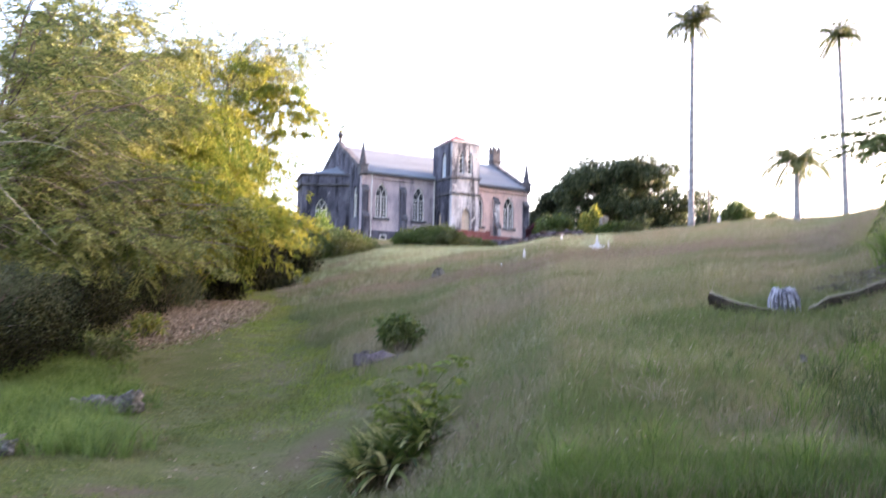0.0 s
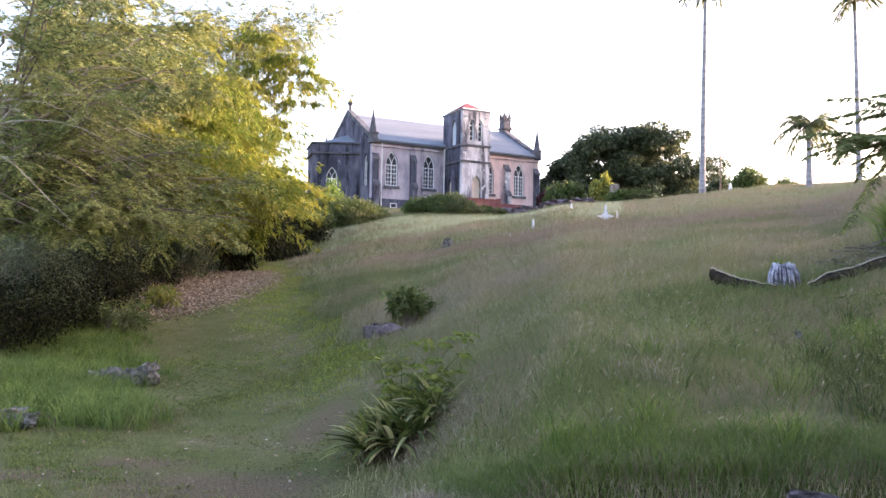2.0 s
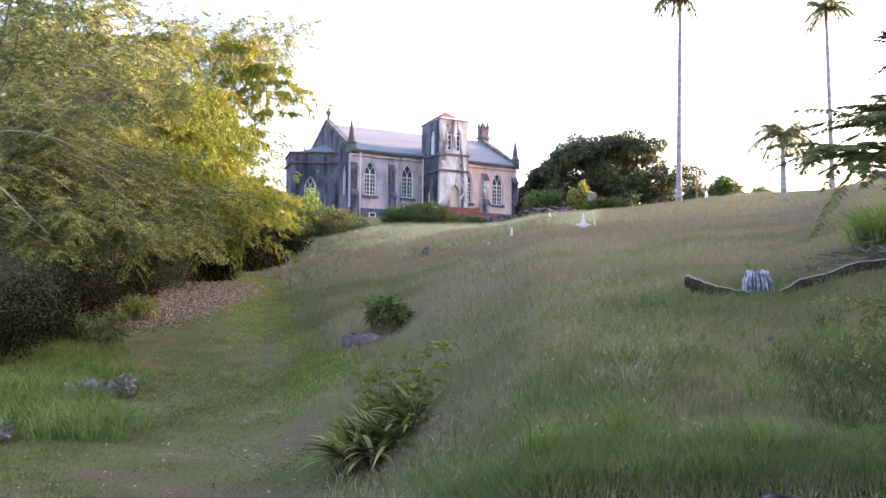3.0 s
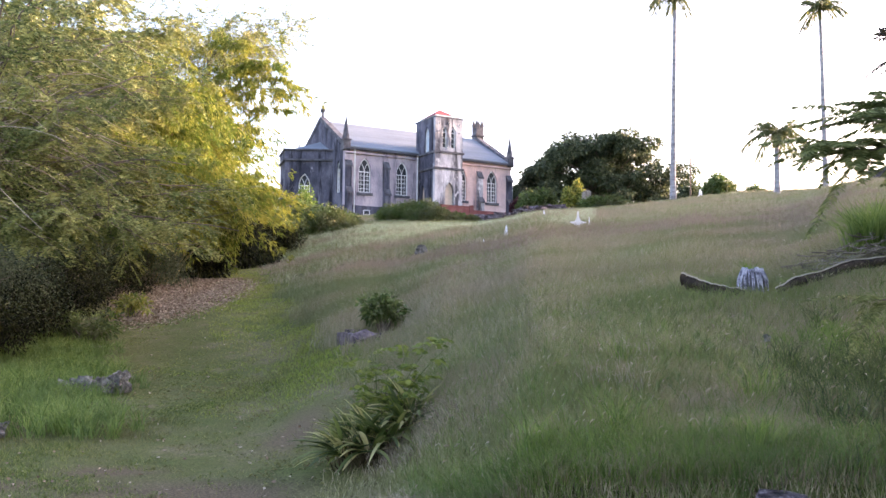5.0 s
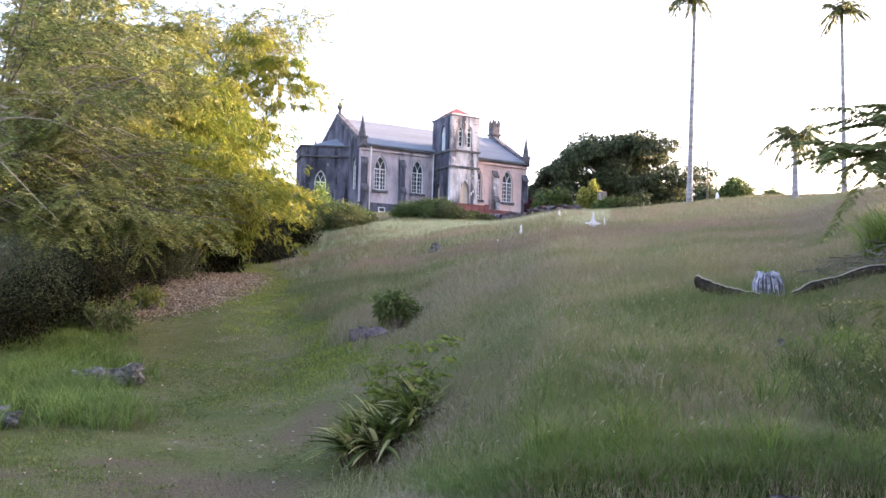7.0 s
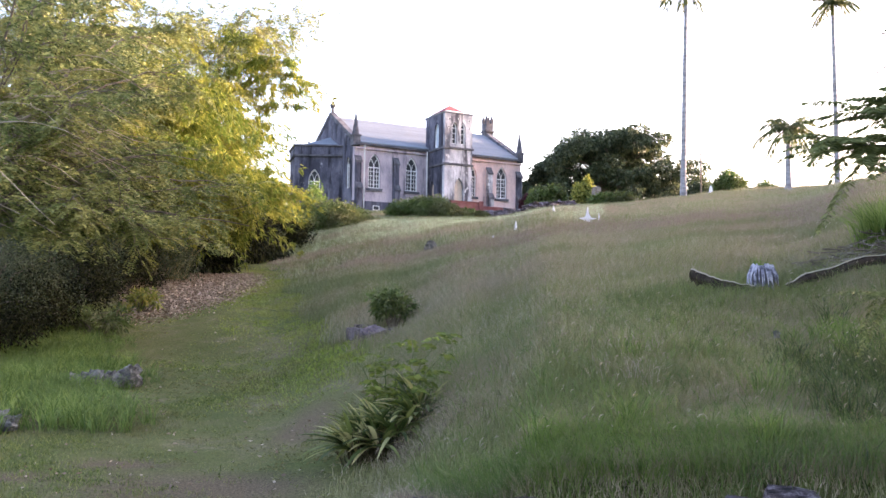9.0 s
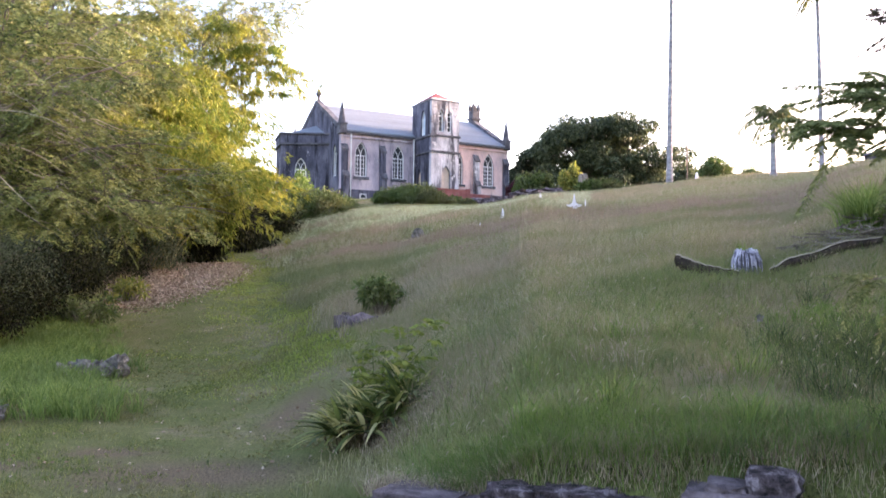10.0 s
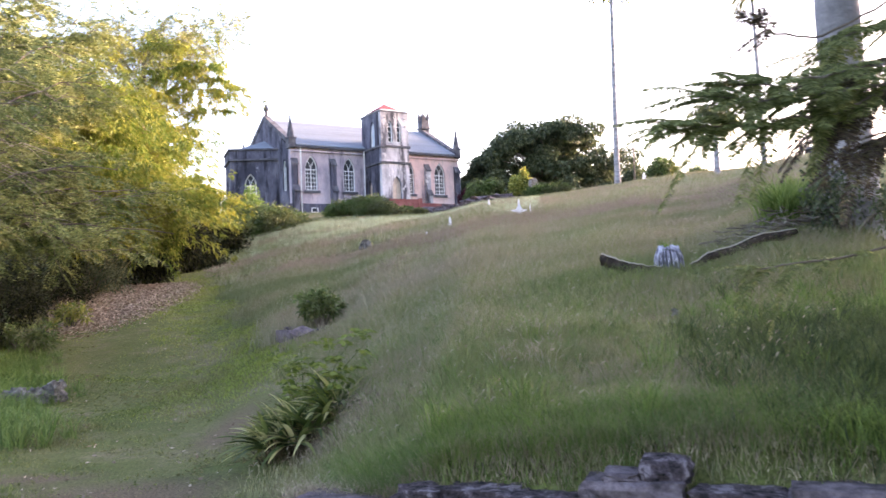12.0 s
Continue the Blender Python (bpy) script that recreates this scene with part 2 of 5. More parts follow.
def thing(name, label, category, at=(0, 0, 0), turn=0, group=""):
    ob = new(name)
    ob.matrix_basis = pose(*at, 0, 0, turn)
    ob.empty_display_size = 0.2
    return tagged(ob, label, category, group)


def box(bm, x0, x1, y0, y1, z0, z1, bevel=0.0):
    r = bmesh.ops.create_cube(bm, size=1, matrix=Matrix.Translation(((x0 + x1) / 2, (y0 + y1) / 2, (z0 + z1) / 2)) @ Matrix.Diagonal((x1 - x0, y1 - y0, z1 - z0, 1)))
    if bevel:
        es = list({e for v in r["verts"] for e in v.link_edges})
        bmesh.ops.bevel(bm, geom=es, offset=bevel, segments=1, affect="EDGES")
    return bm


def boxed(*a, **k):
    return box(bmesh.new(), *a, **k)


def prism(bm, outline, depth, place):
    """A flat outline (x, z) drawn out by depth along +y, set by the matrix place."""
    n = len(outline)
    v0 = [bm.verts.new(place @ Vector((x, 0, z))) for x, z in outline]
    v1 = [bm.verts.new(place @ Vector((x, depth, z))) for x, z in outline]
    bm.faces.new(v0)
    bm.faces.new(v1[::-1])
    for i in range(n):
        bm.faces.new((v0[i], v1[i], v1[(i + 1) % n], v0[(i + 1) % n]))
    bmesh.ops.recalc_face_normals(bm, faces=bm.faces)
    return bm


def tube(points, radii, sides=8):
    """Verts and quads of a tapered tube along a line of points."""
    P, vs, fs = [Vector(p) for p in points], [], []
    for i, p in enumerate(P):
        d = (P[min(i + 1, len(P) - 1)] - P[max(i - 1, 0)]).normalized()
        u = d.orthogonal().normalized() if i == 0 else (u - d * u.dot(d)).normalized()
        w = d.cross(u)
        for k in range(sides):
            a = 2 * math.pi * k / sides
            vs.append(p + (u * math.cos(a) + w * math.sin(a)) * radii[i])
    for i in range(len(P) - 1):
        for k in range(sides):
            a, b = i * sides + k, i * sides + (k + 1) % sides
            fs.append((a, b, b + sides, a + sides))
    return vs, fs


def tubes(name, lines, material, parent=None, sides=6):
    V, F = [], []
    for pts, radii in lines:
        v, f = tube(pts, radii, sides)
        o = len(V)
        V += v
        F += [tuple(i + o for i in q) for q in f]
    return soup(name, V, F, material, parent, smooth=True)


rng = np.random.default_rng(7)


def unit(a):
    return a / np.maximum(np.linalg.norm(a, axis=1, keepdims=True), 1e-6)


def leaf_cards(centres, ways, length, width, droop=0.25):
    """Pointed leaves of four corners, folded along the midrib, each with its own tilt."""
    n = len(centres)
    w = unit(ways)
    s = unit(np.cross(w, rng.normal(size=(n, 3))))
    L = (length * rng.uniform(0.6, 1.3, n))[:, None]
    W = (width * rng.uniform(0.7, 1.3, n))[:, None]
    up = np.cross(s, w)
    a = centres
    tip = centres + w * L - np.array([0, 0, 1]) * L * droop
    mid = centres + w * L * 0.45
    V = np.stack([a, mid + s * W / 2 + up * W * 0.15, tip, mid - s * W / 2 + up * W * 0.15], 1).reshape(-1, 3)
    i = np.arange(n)[:, None] * 4
    F = np.concatenate([i + np.array([0, 1, 2]), i + np.array([0, 2, 3])], 0)
    return V, F


def blade_mesh(roots, height, width, lean, seed_dir=None):
    """Grass blades: a bent strip of three pieces from the root to the tip."""
    n = len(roots)
    ang = rng.uniform(0, 2 * np.pi, n)
    d = np.stack([np.cos(ang), np.sin(ang), np.zeros(n)], 1)
    if seed_dir is not None:
        d = unit(d + np.array(seed_dir))
    face = rng.uniform(0, 2 * np.pi, n)
    s = np.stack([np.cos(face), np.sin(face), np.zeros(n)], 1)
    H, W = height[:, None], width[:, None]
    ln = (lean * rng.uniform(0.3, 1.6, n))[:, None]
    up = np.array([0, 0, 1.0])
    p1 = roots + up * H * 0.5 + d * H * ln * 0.22
    p2 = roots + up * H * (1 - 0.25 * ln) + d * H * ln * 0.9
    V = np.stack([roots - s * W / 2, roots + s * W / 2, p1 - s * W * 0.42, p1 + s * W * 0.42, p2], 1).reshape(-1, 3)
    i = np.arange(n)[:, None] * 5
    F = np.concatenate([i + np.array([0, 1, 3]), i + np.array([0, 3, 2]), i + np.array([2, 3, 4])], 0)
    return V, F


# ---- the hill ----
EX, EY = 0.84, 0.98
DIST = np.array([0, 5, 8.3, 12, 16, 22, 30, 45, 60, 75, 90, 120])
SECTION = [   # side slope, then heights along the way up
    (-0.48, [0.2, 0.2, 0.2, 0.22, 0.5, 1.2, 2.2, 3.6, 5.0, 7.0, 9.0, 10.5]),
    (-0.32, [0.2, 0.2, 0.2, 0.2, 0.35, 1.05, 2.3, 3.6, 5.2, 8.0, 10.2, 11.5]),
    (-0.19, [0.2, 0.2, 0.2, 0.22, 0.45, 1.2, 2.35, 3.8, 6.3, 9.0, 11.2, 12.0]),
    (-0.06, [0.2, 0.2, 0.30, 0.75, 1.25, 2.0, 3.2, 5.1, 7.2, 9.2, 10.8, 12.2]),
    (0.06, [0.2, 0.45, 0.95, 1.45, 2.0, 2.75, 3.9, 5.75, 7.3, 9.0, 10.6, 12.2]),
    (0.15, [0.2, 0.74, 1.45, 1.95, 2.55, 3.3, 4.45, 6.45, 8.25, 10.0, 11.6, 12.5]),
    (0.42, [0.2, 0.98, 1.52, 2.38, 3.05, 4.0, 5.1, 7.3, 9.7, 12.0, 12.9, 13.2]),
    (0.54, [0.2, 1.05, 1.68, 2.75, 3.7, 4.9, 6.2, 8.6, 10.8, 12.6, 13.3, 13.5]),
]
SU = np.array([s for s, _ in SECTION])
SZ = np.array([z for _, z in SECTION])
WALL_A, WALL_B = np.array([0.30, 6.72]), np.array([6.2, 3.88])      # foot of the low stone wall
WALL_DIR = (WALL_B - WALL_A) / np.linalg.norm(WALL_B - WALL_A)
WALL_N = np.array([-WALL_DIR[1], WALL_DIR[0]])


def smooth(a, b, x):
    t = np.clip((x - a) / (b - a), 0, 1)
    return t * t * (3 - 2 * t)


def wave(x, y):
    return np.sin(x * 1.7 + 0.6 * y) * np.sin(y * 1.3 - 0.4 * x) * 0.5 + np.sin(x * 0.43 + 1) * np.sin(y * 0.37 + 2) + 0.3 * np.sin(x * 4.1 + y * 2.3) * np.sin(y * 3.7)


def ground(x, y):
    x, y = np.asarray(x, float), np.asarray(y, float)
    d = np.clip(y - EY, 0.0, 119.9)
    u = np.clip((x - EX) / np.maximum(y - EY, 2.0), SU[0], SU[-1])
    # smooth lookup along the way
    k = np.clip(np.searchsorted(DIST, d, side="right") - 1, 0, len(DIST) - 2)
    f = (d - DIST[k]) / (DIST[k + 1] - DIST[k])
    j = np.clip(np.searchsorted(SU, u, side="right") - 1, 0, len(SU) - 2)
    g = (u - SU[j]) / (SU[j + 1] - SU[j])
    g = g * g * (3 - 2 * g) * 0.6 + g * 0.4
    def line(jj):
        z0, z1 = SZ[jj, k], SZ[jj, k + 1]
        m0 = (SZ[jj, k + 1] - SZ[jj, np.maximum(k - 1, 0)]) / (DIST[k + 1] - DIST[np.maximum(k - 1, 0)])
        k2 = np.minimum(k + 2, len(DIST) - 1)
        m1 = (SZ[jj, k2] - SZ[jj, k]) / (DIST[k2] - DIST[k])
        h = DIST[k + 1] - DIST[k]
        return z0 + f * h * m0 + (3 * (z1 - z0) - (2 * m0 + m1) * h) * f ** 2 + (2 * (z0 - z1) + (m0 + m1) * h) * f ** 3
    z = line(j) * (1 - g) + line(j + 1) * g
    # foot of the wall: level lawn on the near side
    side = (x - WALL_A[0]) * WALL_N[0] + (y - WALL_A[1]) * WALL_N[1]
    along = (x - WALL_A[0]) * WALL_DIR[0] + (y - WALL_A[1]) * WALL_DIR[1]
    low = 0.2 + 0 * x
    w = np.where(along > -0.3, smooth(0.10, 0.34, side), 1.0)
    w = np.where(y < 3.4, np.where(x < 6, smooth(3.4, 2.0, y) * 0 + w, w), w)
    z = low * (1 - w) + z * w
    z = np.where(y < EY, 0.2, z)
    # unseen right-hand shoulder, raised to shade the slope, and the fall beyond the crest
    z = z + np.maximum(19.0 - z, 0) * smooth(9, 48, x - 0.62 * np.maximum(y, 0))
    z = z + np.maximum(4.0 - z, 0) * smooth(20, 70, -x - 0.55 * np.maximum(y, 0))
    far = np.hypot(x, y)
    z = z - smooth(150, 700, far) * 25
    z = z + 0.03 * wave(x, y) * smooth(7, 20, y) + 0.012 * wave(3 * x, 3 * y)
    return z


def on_ground(x, y, dz=0.0):
    return (x, y, float(ground(x, y)) + dz)


def zone(x, y):
    """1 where the grass stands tall, 0 on the mown way."""
    d = np.maximum(y - EY, 0.01)
    edge = np.interp(d, [0, 6, 8.5, 12, 16, 22, 30, 45, 60], [-0.6, -0.6, -0.5, -0.7, -1.6, -3.2, -5.2, -8.6, -14]) + 0.25 * np.sin(y * 1.3) + 0.12 * np.sin(y * 3.1)
    right = smooth(-0.35, 0.45, x - EX - edge)
    side = (x - WALL_A[0]) * WALL_N[0] + (y - WALL_A[1]) * WALL_N[1]
    along = (x - WALL_A[0]) * WALL_DIR[0] + (y - WALL_A[1]) * WALL_DIR[1]
    behind = np.where((along > -0.6) & (side < 0.26), 0.0, 1.0)
    return right * behind


WORN = ((-1.3, 8.6, 1.5, 0.8), (-0.75, 11.6, 0.5, 1.6), (-2.3, 9.6, 0.7, 0.35), (-3.3, 8.9, 0.9, 0.3))      # bare earth on the way: middle and half widths


def worn(x, y):
    m = np.zeros_like(x)
    for px, py, sx, sy in WORN:
        m = np.maximum(m, smooth(1.25, 0.45, np.hypot((x - px) / sx, (y - py) / sy) + 0.22 * wave(3 * x, 3 * y)))
    return m


def ground_material():
    m, n, l, p, out = nodes_of("grassy_soil")
    a = noise_tex(n, l, 0.35, 6, 0.6)
    b = noise_tex(n, l, 0.9, 7, 0.75)
    c = noise_tex(n, l, 40, 4, 0.7)
    r1 = ramp(n, [(0.35, (0.08, 0.105, 0.035)), (0.55, (0.125, 0.145, 0.05)), (0.7, (0.22, 0.185, 0.115))])
    l.new(a.outputs[0], r1.inputs[0])
    r2 = ramp(n, [(0.35, (0.085, 0.12, 0.03)), (0.52, (0.14, 0.15, 0.055)), (0.66, (0.25, 0.20, 0.135))])
    l.new(b.outputs[0], r2.inputs[0])
    g = ramp(n, [(0.34, (0.3, 0.3, 0.3)), (0.66, (1.35, 1.35, 1.35))])
    l.new(c.outputs[0], g.inputs[0])
    base = mixed(n, l, 0.6, r1.outputs[0], r2.outputs[0])
    for px, py, sx, sy in WORN:
        tc = n.new("ShaderNodeTexCoord")
        mp = n.new("ShaderNodeMapping")
        mp.vector_type = "TEXTURE"
        mp.inputs["Location"].default_value = (px, py, 0)
        mp.inputs["Scale"].default_value = (sx, sy, 1000)
        l.new(tc.outputs["Object"], mp.inputs[0])
        ln = n.new("ShaderNodeVectorMath")
        ln.operation = "LENGTH"
        l.new(mp.outputs[0], ln.inputs[0])
        ad = n.new("ShaderNodeMath")
        ad.operation = "MULTIPLY_ADD"
        l.new(b.outputs[0], ad.inputs[0])
        ad.inputs[1].default_value = 1.6
        l.new(ln.outputs["Value"], ad.inputs[2])
        mr = ramp(n, [(0.55, (1, 1, 1)), (0.95, (0, 0, 0))])
        sc = n.new("ShaderNodeMath")
        sc.operation = "MULTIPLY"
        sc.inputs[1].default_value = 0.5
        l.new(ad.outputs[0], sc.inputs[0])
        l.new(sc.outputs[0], mr.inputs[0])
        base = mixed(n, l, mr.outputs[0], base, (0.155, 0.122, 0.074))
    l.new(mixed(n, l, 0.9, base, g.outputs[0], "MULTIPLY"), p.inputs["Base Color"])
    p.inputs["Roughness"].default_value = 0.95
    p.inputs["Specular IOR Level"].default_value = 0.1
    bp = n.new("ShaderNodeBump")
    bp.inputs["Strength"].default_value, bp.inputs["Distance"].default_value = 0.6, 0.03
    l.new(c.outputs[0], bp.inputs["Height"])
    l.new(bp.outputs[0], p.inputs["Normal"])
    return m


def make_ground():
    s = np.linspace(-1, 1, 321)
    gx = 1.5 + 3.2 * np.sinh(s * 7.8) * 1.0
    s2 = np.linspace(-0.82, 1, 341)
    gy = 5.5 + 4.0 * np.sinh(s2 * 7.6)
    X, Y = np.meshgrid(gx, gy)
    Z = ground(X, Y)
    V = np.stack([X, Y, Z], -1).reshape(-1, 3)
    nx, ny = len(gx), len(gy)
    i = (np.arange(ny - 1)[:, None] * nx + np.arange(nx - 1)[None]).ravel()
    F = np.stack([i, i + 1, i + nx + 1, i + nx], 1)
    ob = soup("ground", V, F, ground_material(), smooth=True)
    tagged(ob, "grassy hillside rising from a level lawn to a ridge", "ground", kind="structure")


make_ground()


# ---- church ----
PHI = 28.0
church = thing("church", "weathered grey and faded pink stone church with arched white windows", "church", (-7.27, 84.8, 10.4), PHI)
LEN, WID, EAVE, APEX = 19.85, 14.0, 6.8, 10.6       # heights above the footing


def arch(w, z0, z1, n=6):
    """Outline of a pointed opening struck from two centres."""
    h = w / 2
    rise = min(w * 1.05, (z1 - z0) * 0.6)
    spring = z1 - rise
    R = (h * h + rise * rise) / (2 * h)
    top = math.asin(rise / R)
    right = [(h - R + R * math.cos(top * k / n), spring + R * math.sin(top * k / n)) for k in range(n)]
    return [(-h, z0), (h, z0)] + right + [(0, z1)] + [(-x, z) for x, z in reversed(right)]


def wall_with_openings(name, x0, x1, z0, z1, openings, thick, place, material, parent, peak=None, label=""):
    """A wall in its own x-z plane; the openings are pointed arches that go right through."""
    bm = bmesh.new()
    outer = [(x0, z0), (x1, z0), (x1, z1)] + ([((x0 + x1) / 2, peak)] if peak else []) + [(x0, z1)]
    loops = [outer] + [[(c + x, z) for x, z in arch(w, a, b)] for c, w, a, b in openings]
    rings = []
    for pts in loops:
        vs = [bm.verts.new((x, 0, z)) for x, z in pts]
        es = [bm.edges.new((vs[i], vs[(i + 1) % len(vs)])) for i in range(len(vs))]
        rings.append(vs)
    bmesh.ops.triangle_fill(bm, use_beauty=True, use_dissolve=False, edges=bm.edges[:])
    r = bmesh.ops.extrude_face_region(bm, geom=bm.faces[:])
    bmesh.ops.translate(bm, verts=[v for v in r["geom"] if isinstance(v, bmesh.types.BMVert)], vec=(0, thick, 0))
    bmesh.ops.recalc_face_normals(bm, faces=bm.faces)
    bm.transform(place)
    return part(name, bm, material, parent, label)


def church_window(parent, c, w, a, b, place, frame_mat=M_white, pane_mat=M_glass, bars=2, rows=6, sill=True, lbl="white-painted pointed window with small panes"):
    """Frame, mullions and a pane set back in the opening."""
    pane = prism(bmesh.new(), [(x * 0.98 + c, z) for x, z in arch(w, a + 0.01, b - 0.01)], 0.02, place @ Matrix.Translation((0, 0.24, 0)))
    win = part("window", pane, pane_mat, parent, lbl)
    bm = bmesh.new()
    out, inn = arch(w - 0.01, a, b - 0.005), arch(w - 0.22, a + 0.11, b - 0.14)
    P = [place @ Vector((c + x, 0.14, z)) for x, z in out]
    Q = [place @ Vector((c + x, 0.14, z)) for x, z in inn]
    B = [place @ Vector((c + x, 0.23, z)) for x, z in inn]
    vp, vq, vb = [bm.verts.new(p) for p in P], [bm.verts.new(p) for p in Q], [bm.verts.new(p) for p in B]
    k = len(vp)
    for i in range(k):
        j = (i + 1) % k
        bm.faces.new((vp[i], vp[j], vq[j], vq[i]))
        bm.faces.new((vq[i], vq[j], vb[j], vb[i]))
    part("window_frame", bm, frame_mat, win)
    bm = bmesh.new()
    spring = b - min(w * 1.05, (b - a) * 0.6)
    bits = []
    for i in range(1, bars):
        x = c - w / 2 + w * i / bars
        bits.append((x - 0.05, x + 0.05, 0.15, 0.22, a, spring + 0.2))
    for i in range(1, rows):
        z = a + (spring - a) * i / (rows - 1)
        t = 0.05 if i == rows - 1 else 0.028
        bits.append((c - w / 2 + 0.05, c + w / 2 - 0.05, 0.16, 0.21, z - t, z + t))
    if w > 1.1:
        for x in (c - w / 4, c + w / 4):
            bits.append((x - 0.022, x + 0.022, 0.17, 0.21, a, spring))
        for s in (-1, 1):          # the two tracery curves of the head
            vv, ff = tube([place @ Vector((c - s * 0.02, 0.18, spring)), place @ Vector((c + s * w * 0.10, 0.18, spring + (b - spring) * 0.38)), place @ Vector((c + s * w * 0.24, 0.18, spring + (b - spring) * 0.60))], [0.035] * 3, 4)
            soup("tracery", vv, ff, frame_mat, win)
    bm.free()
    for bit in bits:
        bm = boxed(*bit)
        bm.transform(place)
        part("glazing_bar", bm, frame_mat, win)
    if sill:
        bm = boxed(c - w / 2 - 0.18, c + w / 2 + 0.18, -0.16, 0.12, a - 0.26, a - 0.01)
        bm.transform(place)
        part("sill", bm, M_trim, win, "dark stained stone sill")


I4 = Matrix.Identity(4)
FRONT = [(2.2, 1.35, 2.35, 5.9), (6.4, 1.35, 2.35, 5.9), (13.5, 1.35, 2.35, 5.9), (17.4, 1.35, 2.35, 5.9)]
wall_with_openings("wall", 0, 9.8, 0, EAVE, FRONT[:2], 0.5, I4, M_pinkwall, church, label="greying pink rendered long wall with dark stains")
# right of the tower the wall takes the colour with sunlight in it
wall_with_openings("wall", 9.805, LEN, 0, EAVE, FRONT[2:], 0.5, I4, M_sunlit_salmonwall, church, label="salmon pink rendered wall east of the tower, sunlight in its colour")
for o in FRONT:
    church_window(church, *o, I4)
back = pose(0, WID - 0.5, 0)
wall_with_openings("wall", 0, LEN, 0, EAVE, [], 0.5, back, M_greywall, church)
left_end = pose(0.5, 0.5, 0, 0, 0, 90)
wall_with_openings("wall", 0, WID - 1, 0, EAVE, [(1.2, 1.0, 2.4, 5.7)], 0.5, left_end, M_greywall, church, peak=APEX + 0.2, label="dark grey gable wall, its shade put into the colour")
church_window(church, 1.2, 1.0, 2.4, 5.7, left_end @ Matrix.Translation((2.4, 0.5, 0)) @ pose(0, 0, 0, 0, 0, 180), bars=2, rows=5, sill=False)
wall_with_openings("wall", 0, WID - 1, 0, EAVE, [], 0.5, pose(LEN, 0.5, 0, 0, 0, 90), M_greywall, church, peak=APEX + 0.2)
# gable copings, stepped a little proud of the roof
for x in (-0.06, LEN - 0.56):
    for s in (0, 1):
        y0, y1 = (-0.1, WID / 2) if s == 0 else (WID + 0.1, WID / 2)
        bm = bmesh.new()
        v = []
        for xx in (x, x + 0.62):
            for (yy, zz) in ((y0, EAVE - 0.1), (y1, APEX + 0.05), (y1, APEX + 0.55), (y0, EAVE + 0.38)):
                v.append(bm.verts.new((xx, yy, zz)))
        for q in ((0, 1, 2, 3), (7, 6, 5, 4), (0, 4, 5, 1), (1, 5, 6, 2), (2, 6, 7, 3), (3, 7, 4, 0)):
            bm.faces.new([v[i] for i in q])
        bmesh.ops.recalc_face_normals(bm, faces=bm.faces)
        part("coping", bm, M_trim, church, "dark weathered gable coping")
# roof slopes
for s in (0, 1):
    bm = bmesh.new()
    y0, y1 = (-0.35, WID / 2) if s == 0 else (WID + 0.35, WID / 2)
    z0 = EAVE - 0.02
    for xa, xb, dz, t in [(0.55, LEN - 0.55, 0.12, 0.1)]:
        v = [bm.verts.new((xx, yy, zz)) for xx in (xa, xb) for yy, zz in ((y0, z0 + dz - t), (y1, APEX + dz - t), (y1, APEX + dz), (y0, z0 + dz))]
        for q in ((0, 1, 2, 3), (7, 6, 5, 4), (0, 4, 5, 1), (1, 5, 6, 2), (2, 6, 7, 3), (3, 7, 4, 0)):
            bm.faces.new([v[i] for i in q])
    bmesh.ops.recalc_face_normals(bm, faces=bm.faces)
    part("roof", bm, M_roof, church, "pale grey sheet metal roof slope")
# cornice and base courses
for x0, x1 in ((0.0, 8.15), (11.45, LEN)):
    part("cornice", boxed(x0, x1, -0.22, -0.003, EAVE - 0.58, EAVE - 0.42), M_pinkwall if x0 < 5 else M_sunlit_salmonwall, church, "moulded cornice")
    part("gutter", boxed(x0, x1, -0.42, -0.28, EAVE - 0.2, EAVE - 0.04), M_trim, church, "dark gutter")
    part("plinth", boxed(x0, x1, -0.16, -0.003, -2.2, 1.0), M_greywall, church, "dark grey base course")
part("plinth", boxed(-0.16, -0.003, 0, WID, -2.2, 1.0), M_greywall, church)
bm = boxed(2.0, 2.75, -0.19, -0.12, 0.1, 0.6)
hatch = part("basement_window", bm, M_white, church, "small white framed basement window")
part("pane", boxed(2.1, 2.65, -0.2, -0.186, 0.18, 0.52), M_glass, hatch)


def pinnacle(x, y, z, s=1.0, h=2.2):
    base = part("pinnacle", boxed(x - 0.42 * s, x + 0.42 * s, y - 0.42 * s, y + 0.42 * s, z, z + 1.1, bevel=0.03), M_trim, church, "dark pointed corner pinnacle")
    bm = bmesh.new()
    bmesh.ops.create_cone(bm, segments=8, radius1=0.44 * s, radius2=0.03, depth=h, cap_ends=True, matrix=Matrix.Translation((x, y, z + 1.1 + h / 2)))
    part("spire", bm, M_trim, base)
    part("collar", boxed(x - 0.5 * s, x + 0.5 * s, y - 0.5 * s, y + 0.5 * s, z + 0.95, z + 1.1), M_trim, base)


pinnacle(0.1, 0.1, EAVE - 0.3, 0.9, 2.35)
pinnacle(LEN - 0.1, 0.1, EAVE - 0.3, 0.85, 2.3)
pinnacle(0.1, WID - 0.1, EAVE - 0.3, 0.85, 1.75)
pinnacle(LEN - 0.1, WID - 0.1, EAVE - 0.3, 0.85, 1.75)


